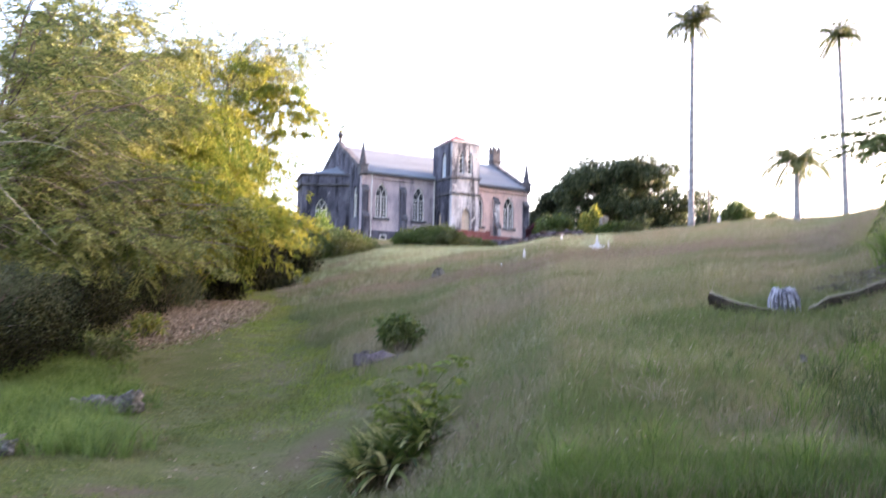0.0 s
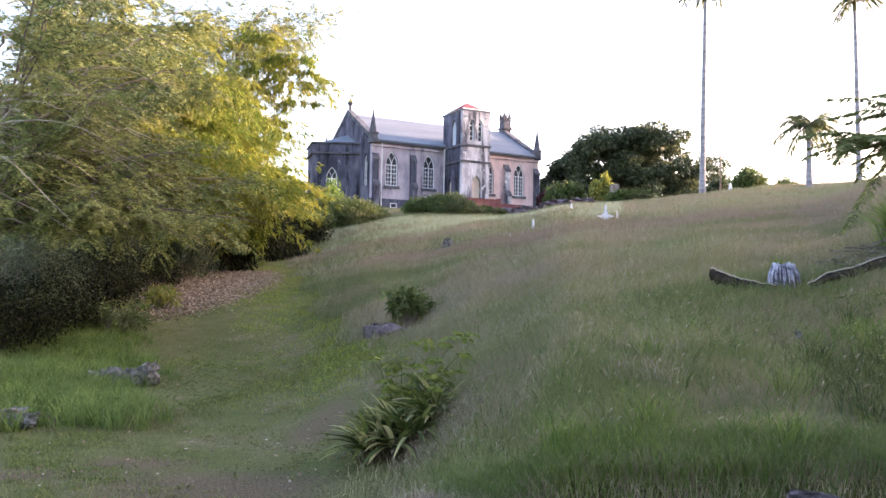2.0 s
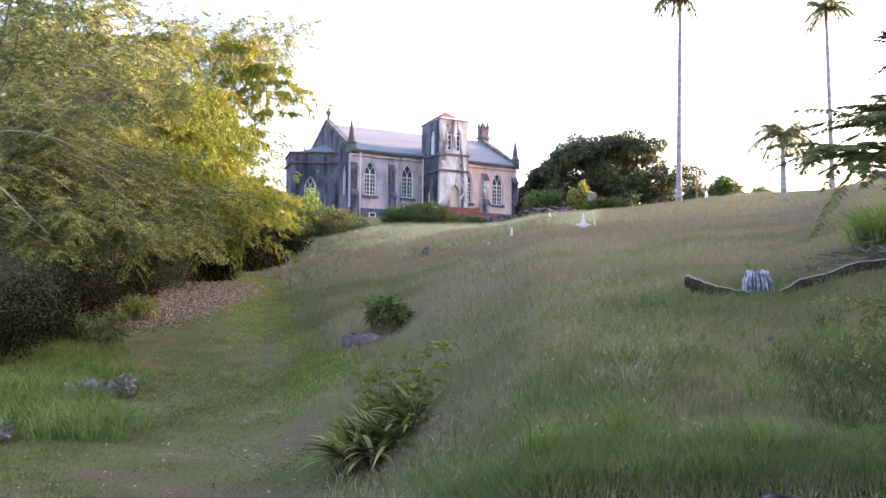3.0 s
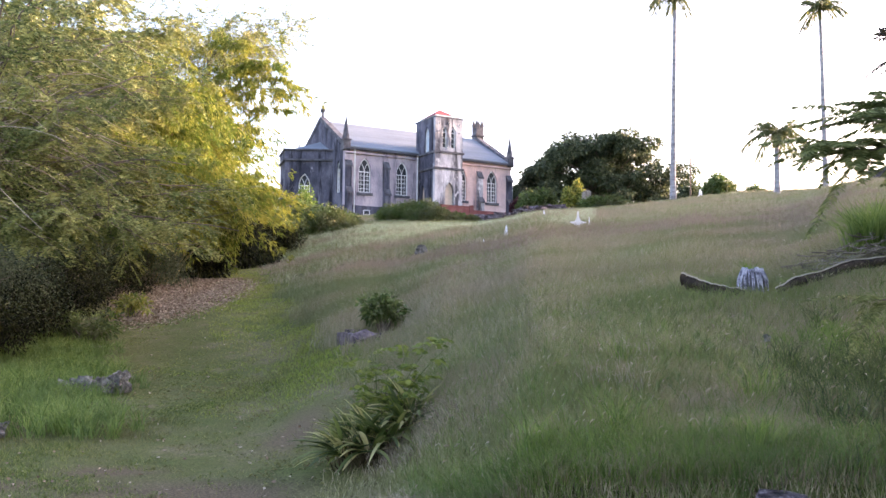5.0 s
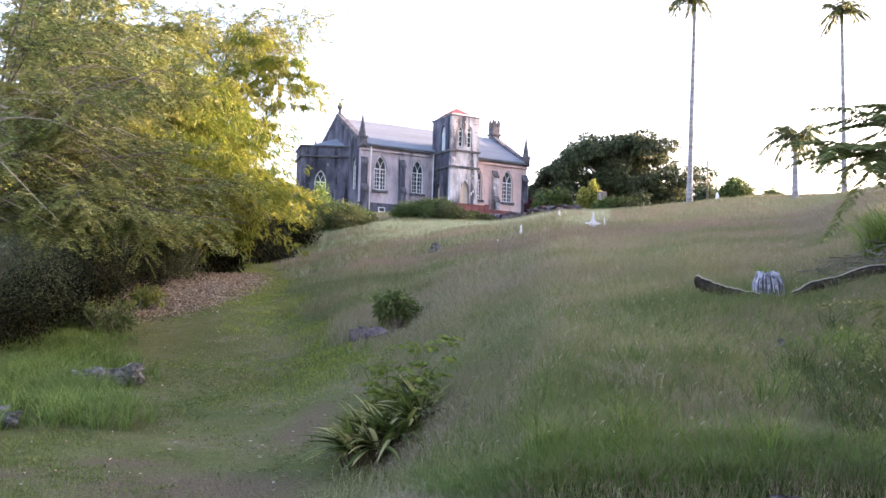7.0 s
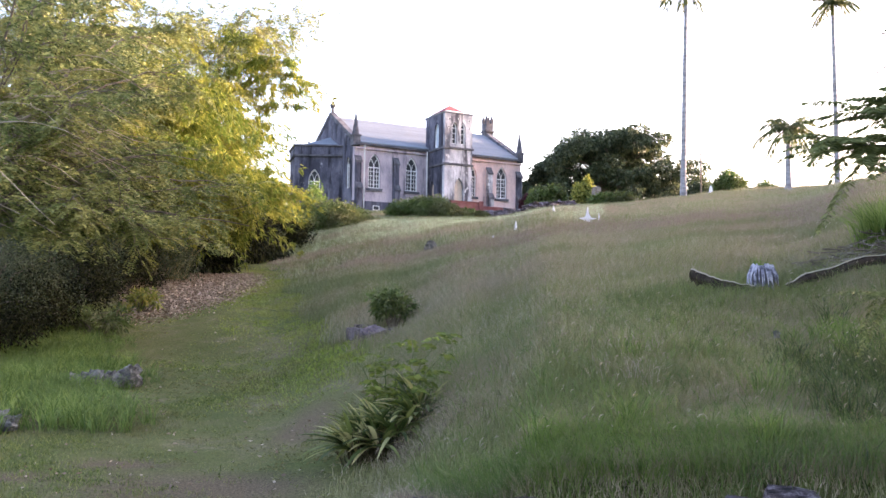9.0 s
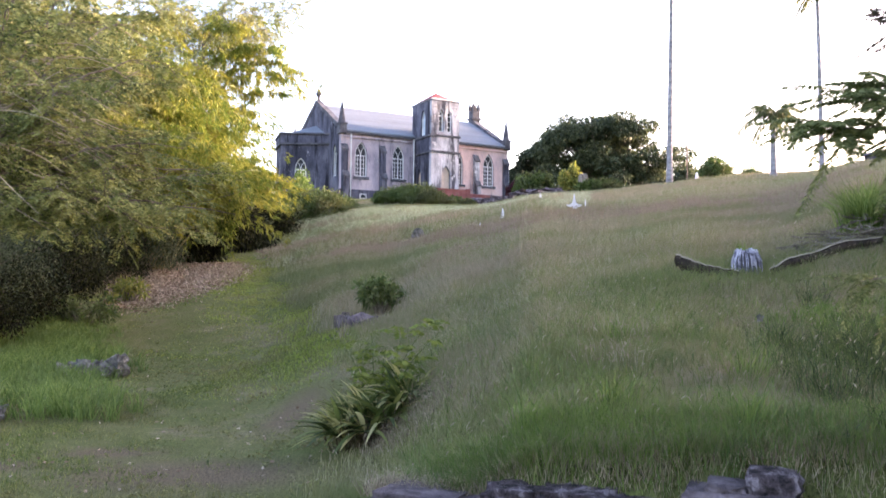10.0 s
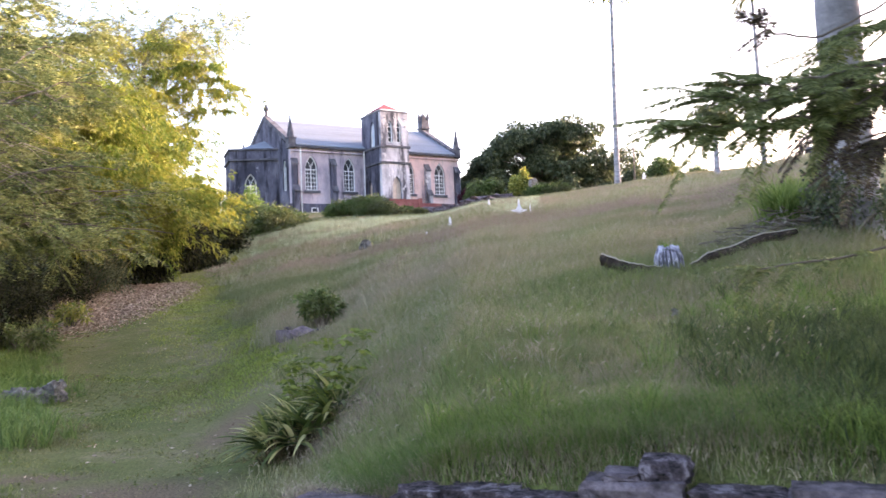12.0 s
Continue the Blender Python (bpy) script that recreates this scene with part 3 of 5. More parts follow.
def buttress(place, material, w=0.58):
    b = part("buttress", prism(bmesh.new(), [(0, -2.2), (0, 5.5), (-0.4, 4.9), (-0.4, 2.7), (-0.7, 2.2), (-0.7, -2.2)], w, place @ pose(w / 2, 0, 0, 0, 0, 90)), material, church, "stepped stone buttress")
    part("buttress_cap", prism(bmesh.new(), [(0.0, 5.55), (0, 5.68), (-0.5, 5.0), (-0.5, 4.82)], w + 0.12, place @ pose(w / 2 + 0.06, 0, 0, 0, 0, 90)), M_trim, b)
    part("buttress_cap", prism(bmesh.new(), [(-0.39, 2.75), (-0.39, 2.85), (-0.8, 2.3), (-0.8, 2.14)], w + 0.12, place @ pose(w / 2 + 0.06, 0, 0, 0, 0, 90)), M_trim, b)


buttress(pose(4.5, 0, 0), M_greywall)
buttress(pose(15.7, 0, 0), M_towerwall)
buttress(pose(0.35, 0.1, 0), M_greywall, 0.6)
buttress(pose(LEN - 0.3, 0.1, 0), M_greywall, 0.6)
buttress(pose(LEN, 0.6, 0, 0, 0, 90), M_towerwall, 0.8)
# down pipes
for x in (0.95, 8.0):
    vs, fs = tube([(x, -0.32, EAVE - 0.1), (x, -0.3, 3), (x, -0.3, -1)], [0.075] * 3, 8)
    part_ob = soup("down_pipe", vs, fs, M_white, church, True)
    part_ob["label"] = "white rain pipe"
# cross on the left gable
bm = boxed(0.15, 0.35, WID / 2 - 0.14, WID / 2 + 0.14, APEX + 0.5, APEX + 1.75)
box(bm, 0.16, 0.34, WID / 2 - 0.42, WID / 2 + 0.42, APEX + 1.15, APEX + 1.4)
bmesh.ops.create_uvsphere(bm, u_segments=8, v_segments=6, radius=0.3, matrix=Matrix.Translation((0.25, WID / 2, APEX + 1.27)))
part("gable_cross", bm, M_trim, church, "dark stone cross on the gable")
# bell cote on the right gable
CX = LEN - 0.05
cote = part("bell_cote", boxed(CX - 0.5, CX + 0.5, WID / 2 - 0.5, WID / 2 + 0.5, APEX - 0.1, APEX + 1.5, bevel=0.04), M_trim, church, "small dark bell cote")
part("bell_slab", boxed(CX - 0.62, CX + 0.62, WID / 2 - 0.62, WID / 2 + 0.62, APEX + 0.45, APEX + 0.62), M_trim, cote)
for dx in (-0.36, 0.36):
    for dy in (-0.36, 0.36):
        part("bell_post", boxed(CX + dx - 0.15, CX + dx + 0.15, WID / 2 + dy - 0.15, WID / 2 + dy + 0.15, APEX + 1.5, APEX + 2.0), M_trim, cote)
        bm = bmesh.new()
        bmesh.ops.create_cone(bm, segments=6, radius1=0.17, radius2=0.02, depth=0.5, cap_ends=True, matrix=Matrix.Translation((CX + dx, WID / 2 + dy, APEX + 2.25)))
        part("finial", bm, M_trim, cote)

# tower at the long wall
TX0, TX1, TP, TH = 8.19, 11.4, -3.76, 10.1
tf = pose(TX0, TP, 0)
fw = TX1 - TX0
wall_with_openings("tower_wall", 0, fw, -2.2, TH, [(1.72, 1.05, 0.6, 3.6), (1.1, 0.56, 7.0, 9.25), (2.1, 0.56, 7.0, 9.25)], 0.4, tf, M_towerwall, church, label="stained white tower front")
church_window(church, 1.1, 0.56, 7.0, 9.25, tf, bars=1, rows=4, sill=False, lbl="narrow white-framed belfry window")
church_window(church, 2.1, 0.56, 7.0, 9.25, tf, bars=1, rows=4, sill=False, lbl="narrow white-framed belfry window")
door = part("door", prism(bmesh.new(), [(x + 1.72, z) for x, z in arch(1.04, 0.6, 3.59)], 0.06, tf @ Matrix.Translation((0, 0.3, 0))), M_door, church, "pale wooden pointed door")
part("door_leaf", prism(bmesh.new(), [(1.74, 0.65), (2.2, 0.65), (2.2, 2.6), (1.74, 3.1)], 0.03, tf @ Matrix.Translation((0, 0.265, 0))), M_door, door)
tl = pose(TX0, 0.4, 0, 0, 0, -90)
# darker render than the front: this face's shade is in the colour
wall_with_openings("tower_wall", 0, -TP, -2.2, TH, [(1.5, 0.9, 0.6, 3.5), (2.35, 0.95, 6.7, 9.4)], 0.4, tl, M_greywall, church, label="dark grey tower side, its shade put into the colour")
church_window(church, 2.35, 0.95, 6.7, 9.4, tl, pane_mat=M_paleglass, bars=1, rows=2, sill=False, lbl="pale louvred belfry opening")
part("door", prism(bmesh.new(), [(x + 1.5, z) for x, z in arch(0.9, 0.6, 3.49)], 0.06, tl @ Matrix.Translation((0, 0.3, 0))), M_door, church, "pale wooden side door")
part("tower_wall", boxed(TX1 - 0.4, TX1, TP + 0.402, 0.6, -2.2, TH), M_towerwall, church)
part("tower_wall", boxed(TX0 + 0.402, TX1 - 0.402, 0.2, 0.6, EAVE, TH), M_greywall, church)
for z in (4.85, 6.5):
    part("string_course", boxed(TX0 - 0.13, TX1 + 0.13, TP - 0.13, TP - 0.003, z, z + 0.2), M_trim, church, "dark string course")
    part("string_course", boxed(TX0 - 0.13, TX0 - 0.003, TP + 0.0, -0.05, z, z + 0.2), M_trim, church)
part("tower_coping", boxed(TX0 - 0.04, TX1 + 0.04, TP - 0.04, 0.64, TH, TH + 0.14), M_trim, church)
part("tower_coping", boxed(TX0 + 0.25, TX1 - 0.25, TP + 0.25, 0.3, TH + 0.16, TH + 0.34), M_white, church, "white tower eaves board")
bm = bmesh.new()
bmesh.ops.create_cone(bm, segments=4, radius1=2.05, radius2=0.05, depth=0.95, cap_ends=True, matrix=Matrix.Translation(((TX0 + TX1) / 2, TP / 2 + 0.2, TH + 0.8)) @ pose(0, 0, 0, 0, 0, 45))
part("tower_roof", bm, M_redroof, church, "low red pyramid tower roof")
for x, z in ((0.45, 9.5), (2.75, 9.5), (0.4, 8.7), (2.8, 8.7), (1.6, 9.6)):
    bm = bmesh.new()
    bmesh.ops.create_cone(bm, segments=10, radius1=0.12, radius2=0.12, depth=0.08, cap_ends=True, matrix=tf @ Matrix.Translation((x, -0.03, z)) @ pose(0, 0, 0, 90))
    ring = part("round_vent", bm, M_white, church, "small round vent")
    bm = bmesh.new()
    bmesh.ops.create_cone(bm, segments=10, radius1=0.075, radius2=0.075, depth=0.03, cap_ends=True, matrix=tf @ Matrix.Translation((x, -0.08, z)) @ pose(0, 0, 0, 90))
    part("vent_hole", bm, M_glass, ring)

# apse at the left end
AP = [(0, 3.3), (-4.3, 5.55), (-3.4, 9.8), (0, 11.2)]
for i in range(3):
    (xa, ya), (xb, yb) = AP[i + 1], AP[i]
    ln = math.hypot(xb - xa, yb - ya)
    m = pose(xa, ya, 0, 0, 0, math.degrees(math.atan2(yb - ya, xb - xa)))
    ops = [((2.0, 2.0, 2.2)[i], 1.2, 2.2, 4.5)]
    wall_with_openings("apse_wall", 0, ln, -2.2, 5.8, ops, 0.45, m, M_greywall, church, label="dark grey apse wall, its shade put into the colour")
    for o in ops:
        church_window(church, *o, m, bars=2, rows=4, sill=False)
    bm = boxed(-0.1, ln + 0.1, -0.2, 0.46, 5.803, 6.0)
    bm.transform(m)
    part("string_course", bm, M_trim, church, "dark apse string course")
    bm = boxed(-0.02, ln + 0.02, -0.06, 0.42, 6.003, 6.85)
    bm.transform(m)
    para = part("parapet", bm, M_greywall, church, "weathered apse parapet")
    bm = boxed(-0.12, ln + 0.12, -0.2, 0.5, 6.853, 7.04, bevel=0.03)
    bm.transform(m)
    part("parapet_coping", bm, M_trim, para)
bm = bmesh.new()
top = bm.verts.new((0.0, WID / 2, 8.4))
rim = [bm.verts.new((x * 0.9, WID / 2 + (y - WID / 2) * 0.88, 6.95)) for x, y in AP]
for i in range(3):
    bm.faces.new((rim[i], rim[i + 1], top))
part("apse_roof", bm, M_roof, church, "pale sheet apse roof")


# ---- trees ----
def at_fan(u, d, dz=0.0):
    """A spot on the hill: side slope u, distance d from where the walk begins."""
    return on_ground(EX + u * d, EY + d, dz)


def bent(a, b, sag=0.0, n=6, wob=0.0, seed=0):
    a, b = Vector(a), Vector(b)
    r = random.Random(seed)
    pts = []
    for i in range(n + 1):
        t = i / n
        p = a.lerp(b, t) + Vector((0, 0, -sag * 4 * t * (1 - t)))
        if 0 < i < n and wob:
            p += Vector((r.uniform(-wob, wob), r.uniform(-wob, wob), r.uniform(-wob, wob)))
        pts.append(p)
    return pts


def taper(r0, r1, n):
    return [r0 + (r1 - r0) * i / n for i in range(n + 1)]


def frond_set(lines, leaflet, width, step, material, name, parent, fold=0.6, back=0.5, hang=0.2):
    """Feather leaves: leaflets in two rows along each rib."""
    C, D = [], []
    for pts in lines:
        P = np.array([list(p) for p in pts])
        seg = np.linalg.norm(np.diff(P, axis=0), axis=1)
        s = np.concatenate([[0], np.cumsum(seg)])
        t = np.arange(s[-1] * 0.08, s[-1], step)
        X = np.stack([np.interp(t, s, P[:, k]) for k in range(3)], 1)
        T = unit(np.stack([np.interp(np.minimum(t + step, s[-1]), s, P[:, k]) - np.interp(t - step, s, P[:, k]) for k in range(3)], 1))
        side = unit(np.cross(T, np.tile([0.0, 0.0, 1.0], (len(T), 1))))
        for sg in (-1, 1):
            C.append(X)
            D.append(side * sg * fold + T * back + np.array([0, 0, -hang]) + rng.normal(0, 0.06, X.shape))
    V, F = leaf_cards(np.concatenate(C), np.concatenate(D), leaflet, width, 0.15)
    return soup(name, V, F, material, parent)


def royal_palm(label, base, height, lean, r0, r1, crown=2.4, fronds=15, seed=1, skirt=True):
    r = random.Random(seed)
    tree = thing("royal_palm", label, "palm tree", base, group="tall palms on the hill")
    top = Vector((lean[0], lean[1], height))
    n = 24
    pts = [Vector((top.x * (i / n) ** 1.3, top.y * (i / n) ** 1.3, height * i / n)) for i in range(n + 1)]
    pts[0].z = -0.6
    rad = [(r0 + (r1 - r0) * (i / n)) * (1 + 0.35 * math.exp(-i * 0.9)) * (1 + 0.02 * (i % 2)) for i in range(n + 1)]
    tubes("trunk", [(pts, rad)], M_palmtrunk, tree, 14)
    shaft = [top, top + Vector((0, 0, crown * 0.22)), top + Vector((0, 0, crown * 0.42))]
    tubes("crown_shaft", [(shaft, [r1 * 1.25, r1 * 1.2, r1 * 0.5])], M_palm, tree, 10)
    ribs = []
    c = top + Vector((0, 0, crown * 0.4))
    for i in range(fronds):
        a = 2 * math.pi * i / fronds + r.uniform(-0.2, 0.2)
        el = r.uniform(0.0, 1.2)
        L = crown * r.uniform(0.85, 1.1)
        pts = []
        for k in range(9):
            t = k / 8
            out = L * t * math.cos(el) ** 0.5 * (1 - 0.15 * t)
            up = L * (math.sin(el) * t - (0.42 + 0.3 * math.cos(el)) * t * t * 0.9)
            pts.append(c + Vector((math.cos(a) * out, math.sin(a) * out, up)))
        ribs.append(pts)
    for pts in ribs:
        f = frond_set([pts], crown * 0.25, crown * 0.026, crown * 0.02, M_palm, "frond", tree, 0.6, 0.5, 0.45)
        tubes("rib", [(pts, taper(crown * 0.016, crown * 0.004, 8))], M_palm, f, 4)
    return tree


royal_palm("very tall slender royal palm with a pale trunk on the ridge", at_fan(0.296, 77), 18.0, (0.25, 0), 0.27, 0.15, 3.4, 17, 2)
royal_palm("tall royal palm with a thin grey trunk beyond the crest", at_fan(0.481, 82), 17.6, (-0.3, 0), 0.27, 0.15, 3.0, 16, 5)
royal_palm("short young palm with a full drooping crown on the crest", at_fan(0.422, 66), 3.7, (0.0, 0), 0.26, 0.17, 2.9, 16, 8)
royal_palm("thick smooth grey palm trunk standing close above the grass", on_ground(7.82, 12.08), 15.0, (-0.35, 0.1), 0.31, 0.2, 3.4, 14, 11)


def lumps_crown(centres, radii, n, leaf, width, material, name, parent, shell=0.55, out=0.9, seed=None):
    """Leaves spread over the outer shell of many overlapping clumps."""
    centres, radii = np.array(centres, float), np.array(radii, float)
    w = (radii.prod(1) ** (2 / 3))
    k = rng.choice(len(centres), n, p=w / w.sum())
    v = unit(rng.normal(size=(n, 3)))
    q = rng.uniform(shell, 1.05, n)[:, None]
    C = centres[k] + v * radii[k] * q
    D = v * out + rng.normal(0, 0.6, (n, 3)) + np.array([0, 0, -0.15])
    V, F = leaf_cards(C, D, leaf, width, 0.2)
    return soup(name, V, F, material, parent)


def spread_tree():
    """The broad dark tree beyond the church."""
    d = 97.0
    bx, by, bz = at_fan(0.205, d)
    tree = thing("spreading_tree", "broad dark green umbrella-shaped tree on the crest beside the church", "tree", (bx, by, bz))
    r = random.Random(4)
    lines = []
    cents, rads = [], []
    tubes("trunk", [(bent((0, 0, -0.5), (0.4, 0, 3.2), 0, 5, 0.06, 2), taper(0.75, 0.5, 5))], M_bark, tree, 10)
    for i in range(210):
        x = r.uniform(-9.2, 8.9)
        y = r.uniform(-6, 6)
        q = 1 - (x / 9.6) ** 2
        top = 8.9 * max(q, 0.1) ** 0.42 + (0.5 if -5 < x < 5 else -0.4) + r.uniform(-0.5, 0.35)
        if x > 6:
            top = r.uniform(2.8, 6.0)
        z = top - 1.0 - (r.uniform(0, 0.6) if i % 2 else r.uniform(0.8, 6.5))
        cents.append((x, y, max(z, 0.9)))
        rads.append((r.uniform(0.9, 1.7), r.uniform(0.9, 1.7), r.uniform(0.5, 0.9)))
        if i % 5 == 0:
            lines.append((bent((0.4 + r.uniform(-0.2, 0.2), 0, r.uniform(1.5, 3.2)), (x * 0.92, y * 0.9, max(z, 1.8)), -0.5, 6, 0.15, i), taper(0.22, 0.04, 6)))
    for ln in lines:
        tubes("limb", [ln], M_bark, tree, 6)
    lumps_crown(cents, rads, 80000, 0.38, 0.2, M_dark, "crown", tree, 0.55)


spread_tree()


def bush(name, label, at, size, n, leaf, width, material, lumps=9, seed=1, stems=True, category="bush", low=0.25):
    r = random.Random(seed)
    b = thing(name, label, category, at)
    sx, sy, sz = size
    cents, rads, lines = [], [], []
    for i in range(lumps):
        a, q = r.uniform(0, 6.28), r.uniform(0.1, 0.72) ** 0.7
        c = (math.cos(a) * q * sx, math.sin(a) * q * sy, sz * r.uniform(low, 0.8) * (1.05 - 0.45 * q))
        cents.append(c)
        k = r.uniform(0.28, 0.48)
        rads.append((sx * k, sy * k, sz * k * 0.7))
        lines.append((bent((c[0] * 0.15, c[1] * 0.15, -0.1), c, -0.1 * sz, 4, 0.03 * sz, i), taper(0.018 * sz + 0.008, 0.006, 4)))
    if stems:
        for ln in lines:
            tubes("stem", [ln], M_bark, b, 5)
    lumps_crown(cents, rads, n, leaf, width, material, "foliage", b, 0.2)
    return b


bush("small_tree", "rounded olive green small tree on the crest", at_fan(0.352, 88), (2.2, 1.8, 3.4), 6000, 0.3, 0.16, M_shrub, 12, 3, category="tree")
bush("shrub", "low dark green shrub on the crest", at_fan(0.395, 90), (1.3, 1.0, 2.2), 2500, 0.28, 0.15, M_shrub, 8, 5)
bush("shrub", "small dark shrub beside the tall palm", at_fan(0.312, 84), (1.4, 1.0, 2.3), 2500, 0.28, 0.15, M_dark, 8, 6)
bush("garden_bush", "grey-green garden bush below the church", at_fan(0.138, 80), (2.5, 1.6, 2.5), 5000, 0.3, 0.14, M_shrub, 14, 7)
bush("croton_bush", "bright yellow-green croton bush in the sun", at_fan(0.176, 79), (1.35, 1.2, 3.2), 4500, 0.32, 0.17, M_yellow, 10, 8)
bush("maroon_bush", "dark red leaved bush at the church corner", at_fan(0.112, 85), (1.0, 0.8, 2.2), 3000, 0.25, 0.14, M_maroon, 8, 9)
bush("agave_patch", "low grey-green spiky plants beside the tree stump", at_fan(0.213, 72), (2.4, 1.0, 1.1), 3500, 0.55, 0.08, M_shrub, 10, 10, False)
for u, d, s, sd in ((-0.15, 60, (3.2, 2.2, 2.1), 11), (-0.118, 61, (2.4, 2.0, 2.1), 12), (-0.19, 58, (2.8, 2.2, 2.4), 13), (-0.125, 57, (2.6, 2.0, 2.4), 17)):
    bush("hedge_shrub", "dense green wild shrub on the slope below the church", at_fan(u, d), s, 12000, 0.2, 0.09, M_shrub, 20, sd)
for u, d, s, sd in ((-0.03, 67, (2.0, 1.7, 1.5), 14), (-0.006, 66.5, (2.3, 1.8, 1.9), 15), (0.022, 67.5, (2.0, 1.5, 1.3), 19), (0.045, 69, (1.3, 1.1, 0.7), 20)):
    bush("hedge_shrub", "low olive shrub on the bank before the church steps", at_fan(u, d), s, 11000, 0.2, 0.08, M_shrub, 20, sd)
bush("sapling", "pale green sapling before the apse", at_fan(-0.142, 66), (1.1, 0.9, 3.3), 1500, 0.28, 0.13, M_lush, 9, 16, low=0.4)
# the darkest entries carry the thicket's shade in their leaf colour
for u, d, s, sd, m in ((-0.212, 43, (2.2, 1.6, 2.3), 21, M_under_shade), (-0.185, 49, (2.2, 1.6, 2.0), 22, M_under_shade), (-0.25, 38, (2.2, 1.6, 2.5), 23, M_under_shade), (-0.272, 34, (1.8, 1.4, 2.2), 28, M_under_shade), (-0.232, 41, (1.8, 1.4, 2.1), 29, M_under_shade),
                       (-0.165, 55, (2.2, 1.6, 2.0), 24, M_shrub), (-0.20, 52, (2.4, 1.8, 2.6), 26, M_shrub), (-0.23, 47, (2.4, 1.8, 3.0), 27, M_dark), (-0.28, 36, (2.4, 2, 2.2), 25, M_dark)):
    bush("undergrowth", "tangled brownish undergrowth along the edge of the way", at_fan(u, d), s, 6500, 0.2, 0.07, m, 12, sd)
for u, d, s, sd, m in ((-0.50, 19.5, (1.7, 1.5, 1.7), 31, M_under_shade), (-0.45, 22, (1.6, 1.4, 1.8), 32, M_under_shade), (-0.56, 17, (1.5, 1.3, 1.7), 33, M_under_shade),
                       (-0.415, 25, (1.8, 1.6, 2.2), 34, M_under_shade), (-0.375, 27.5, (1.6, 1.4, 1.9), 35, M_under_shade), (-0.55, 19, (2.6, 2.2, 3.0), 36, M_dark), (-0.46, 25, (2.6, 2.4, 3.4), 37, M_dark), (-0.33, 30, (2.0, 2.0, 2.6), 38, M_dark)):
    bush("undergrowth", "tangled undergrowth beneath the trees, most leaves coloured dark for shade", at_fan(u, d), s, 13000, 0.085, 0.03, m, 16, sd)


bush("leafy_weed", "broad-leaved yellow-green weed at the thicket's edge", at_fan(-0.395, 20.5), (0.75, 0.6, 0.9), 700, 0.17, 0.055, M_shrub, 12, 43, category="weed")
bush("leafy_weed", "broad-leaved green weed at the thicket's edge", at_fan(-0.345, 23.5), (0.6, 0.5, 0.8), 500, 0.17, 0.055, M_yellow, 10, 44, category="weed")


def bamboo(label, at, height, spread, culms, seed, sprays=13, per=9, bias=(0.25, -0.1), leaf=0.30, plumes=(), low=0.2, tufts=6):
    """A clump of arching culms with drooping leaf sprays."""
    r = random.Random(seed)
    b = thing("bamboo", label, "bamboo", at, group="bamboo clumps")
    lines, C, D = [], [], []
    for i in range(culms):
        a = r.uniform(0, 6.283)
        q = r.uniform(0.05, 1) ** 0.6
        dx, dy = math.cos(a) * q + bias[0], math.sin(a) * q + bias[1]
        H = height * r.uniform(0.55, 1.0) * (1.08 - 0.35 * q)
        pts = []
        for k in range(11):
            t = k / 10
            o = spread * (0.12 * t + 0.88 * t ** 2.2)
            pts.append(Vector((dx * o + math.cos(a) * 0.5 * q, dy * o + math.sin(a) * 0.5 * q, H * (t - 0.28 * q * t ** 4.0) - (0.4 if k == 0 else 0))))
        if i < len(plumes):            # a long culm that leans well out and hangs over
            px, py, pz = plumes[i]
            pts = [Vector((px * t ** 1.6, py * t ** 1.6, pz * (1.55 * t - 0.0 * t) if t < 0.5 else pz * (0.775 + 0.9 * (t - 0.5) - 1.35 * (t - 0.5) ** 2))) for t in np.linspace(0, 1, 11)]
        lines.append((pts, taper(0.05, 0.012, 10)))
        for k_ in range(sprays * 3 // 2 if i < len(plumes) else sprays):
            t = r.uniform(low, 1.0) ** 0.8 * 10
            k = min(int(t), 9)
            p = pts[k].lerp(pts[k + 1], t - k)
            w = Vector((r.gauss(dx * 0.6, 0.75), r.gauss(dy * 0.6, 0.75), r.uniform(-0.35, 0.45)))
            L = r.uniform(0.7, 1.6)
            for j in range(tufts):          # fans of leaves hung along a drooping side shoot
                f = (j + 0.6) / tufts
                c = p + w * L * f + Vector((0, 0, -0.38 * (L * f) ** 2))
                m = per
                C.append(np.array(c)[None] + rng.normal(0, 0.06, (m, 3)))
                D.append(np.array((w.x * 0.5, w.y * 0.5, -0.5))[None] + rng.normal(0, 0.45, (m, 3)))
    for ln in lines[:40]:
        tubes("culm", [ln], M_bamboo_culm, b, 5)
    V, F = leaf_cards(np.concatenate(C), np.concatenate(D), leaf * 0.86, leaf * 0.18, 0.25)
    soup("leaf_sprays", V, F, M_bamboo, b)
    return b


M_bamboo_culm = rough_mat("bamboo_culm", [(0.16, 0.15, 0.05), (0.28, 0.24, 0.09)], 4, 30, 0.5, 0.1)
bamboo("tall golden-green bamboo clump arching over the way", at_fan(-0.30, 43), 12.2, 4.2, 56, 1, 13, 11, (0.06, -0.15), 0.32, ((6.4, -1.0, 9.9), (5.2, 1.2, 11.8), (6.0, 0.8, 10.9), (4.4, -0.9, 12.4), (3.6, 0.2, 12.9), (5.5, -0.3, 11.5), (6.2, 0.2, 9.0), (5.0, 0.6, 10.4)), 0.32)
bamboo("dense golden bamboo clump in low sun", at_fan(-0.318, 34), 10.2, 3.6, 52, 2, 13, 11, (0.12, -0.1), 0.29, (), 0.44)
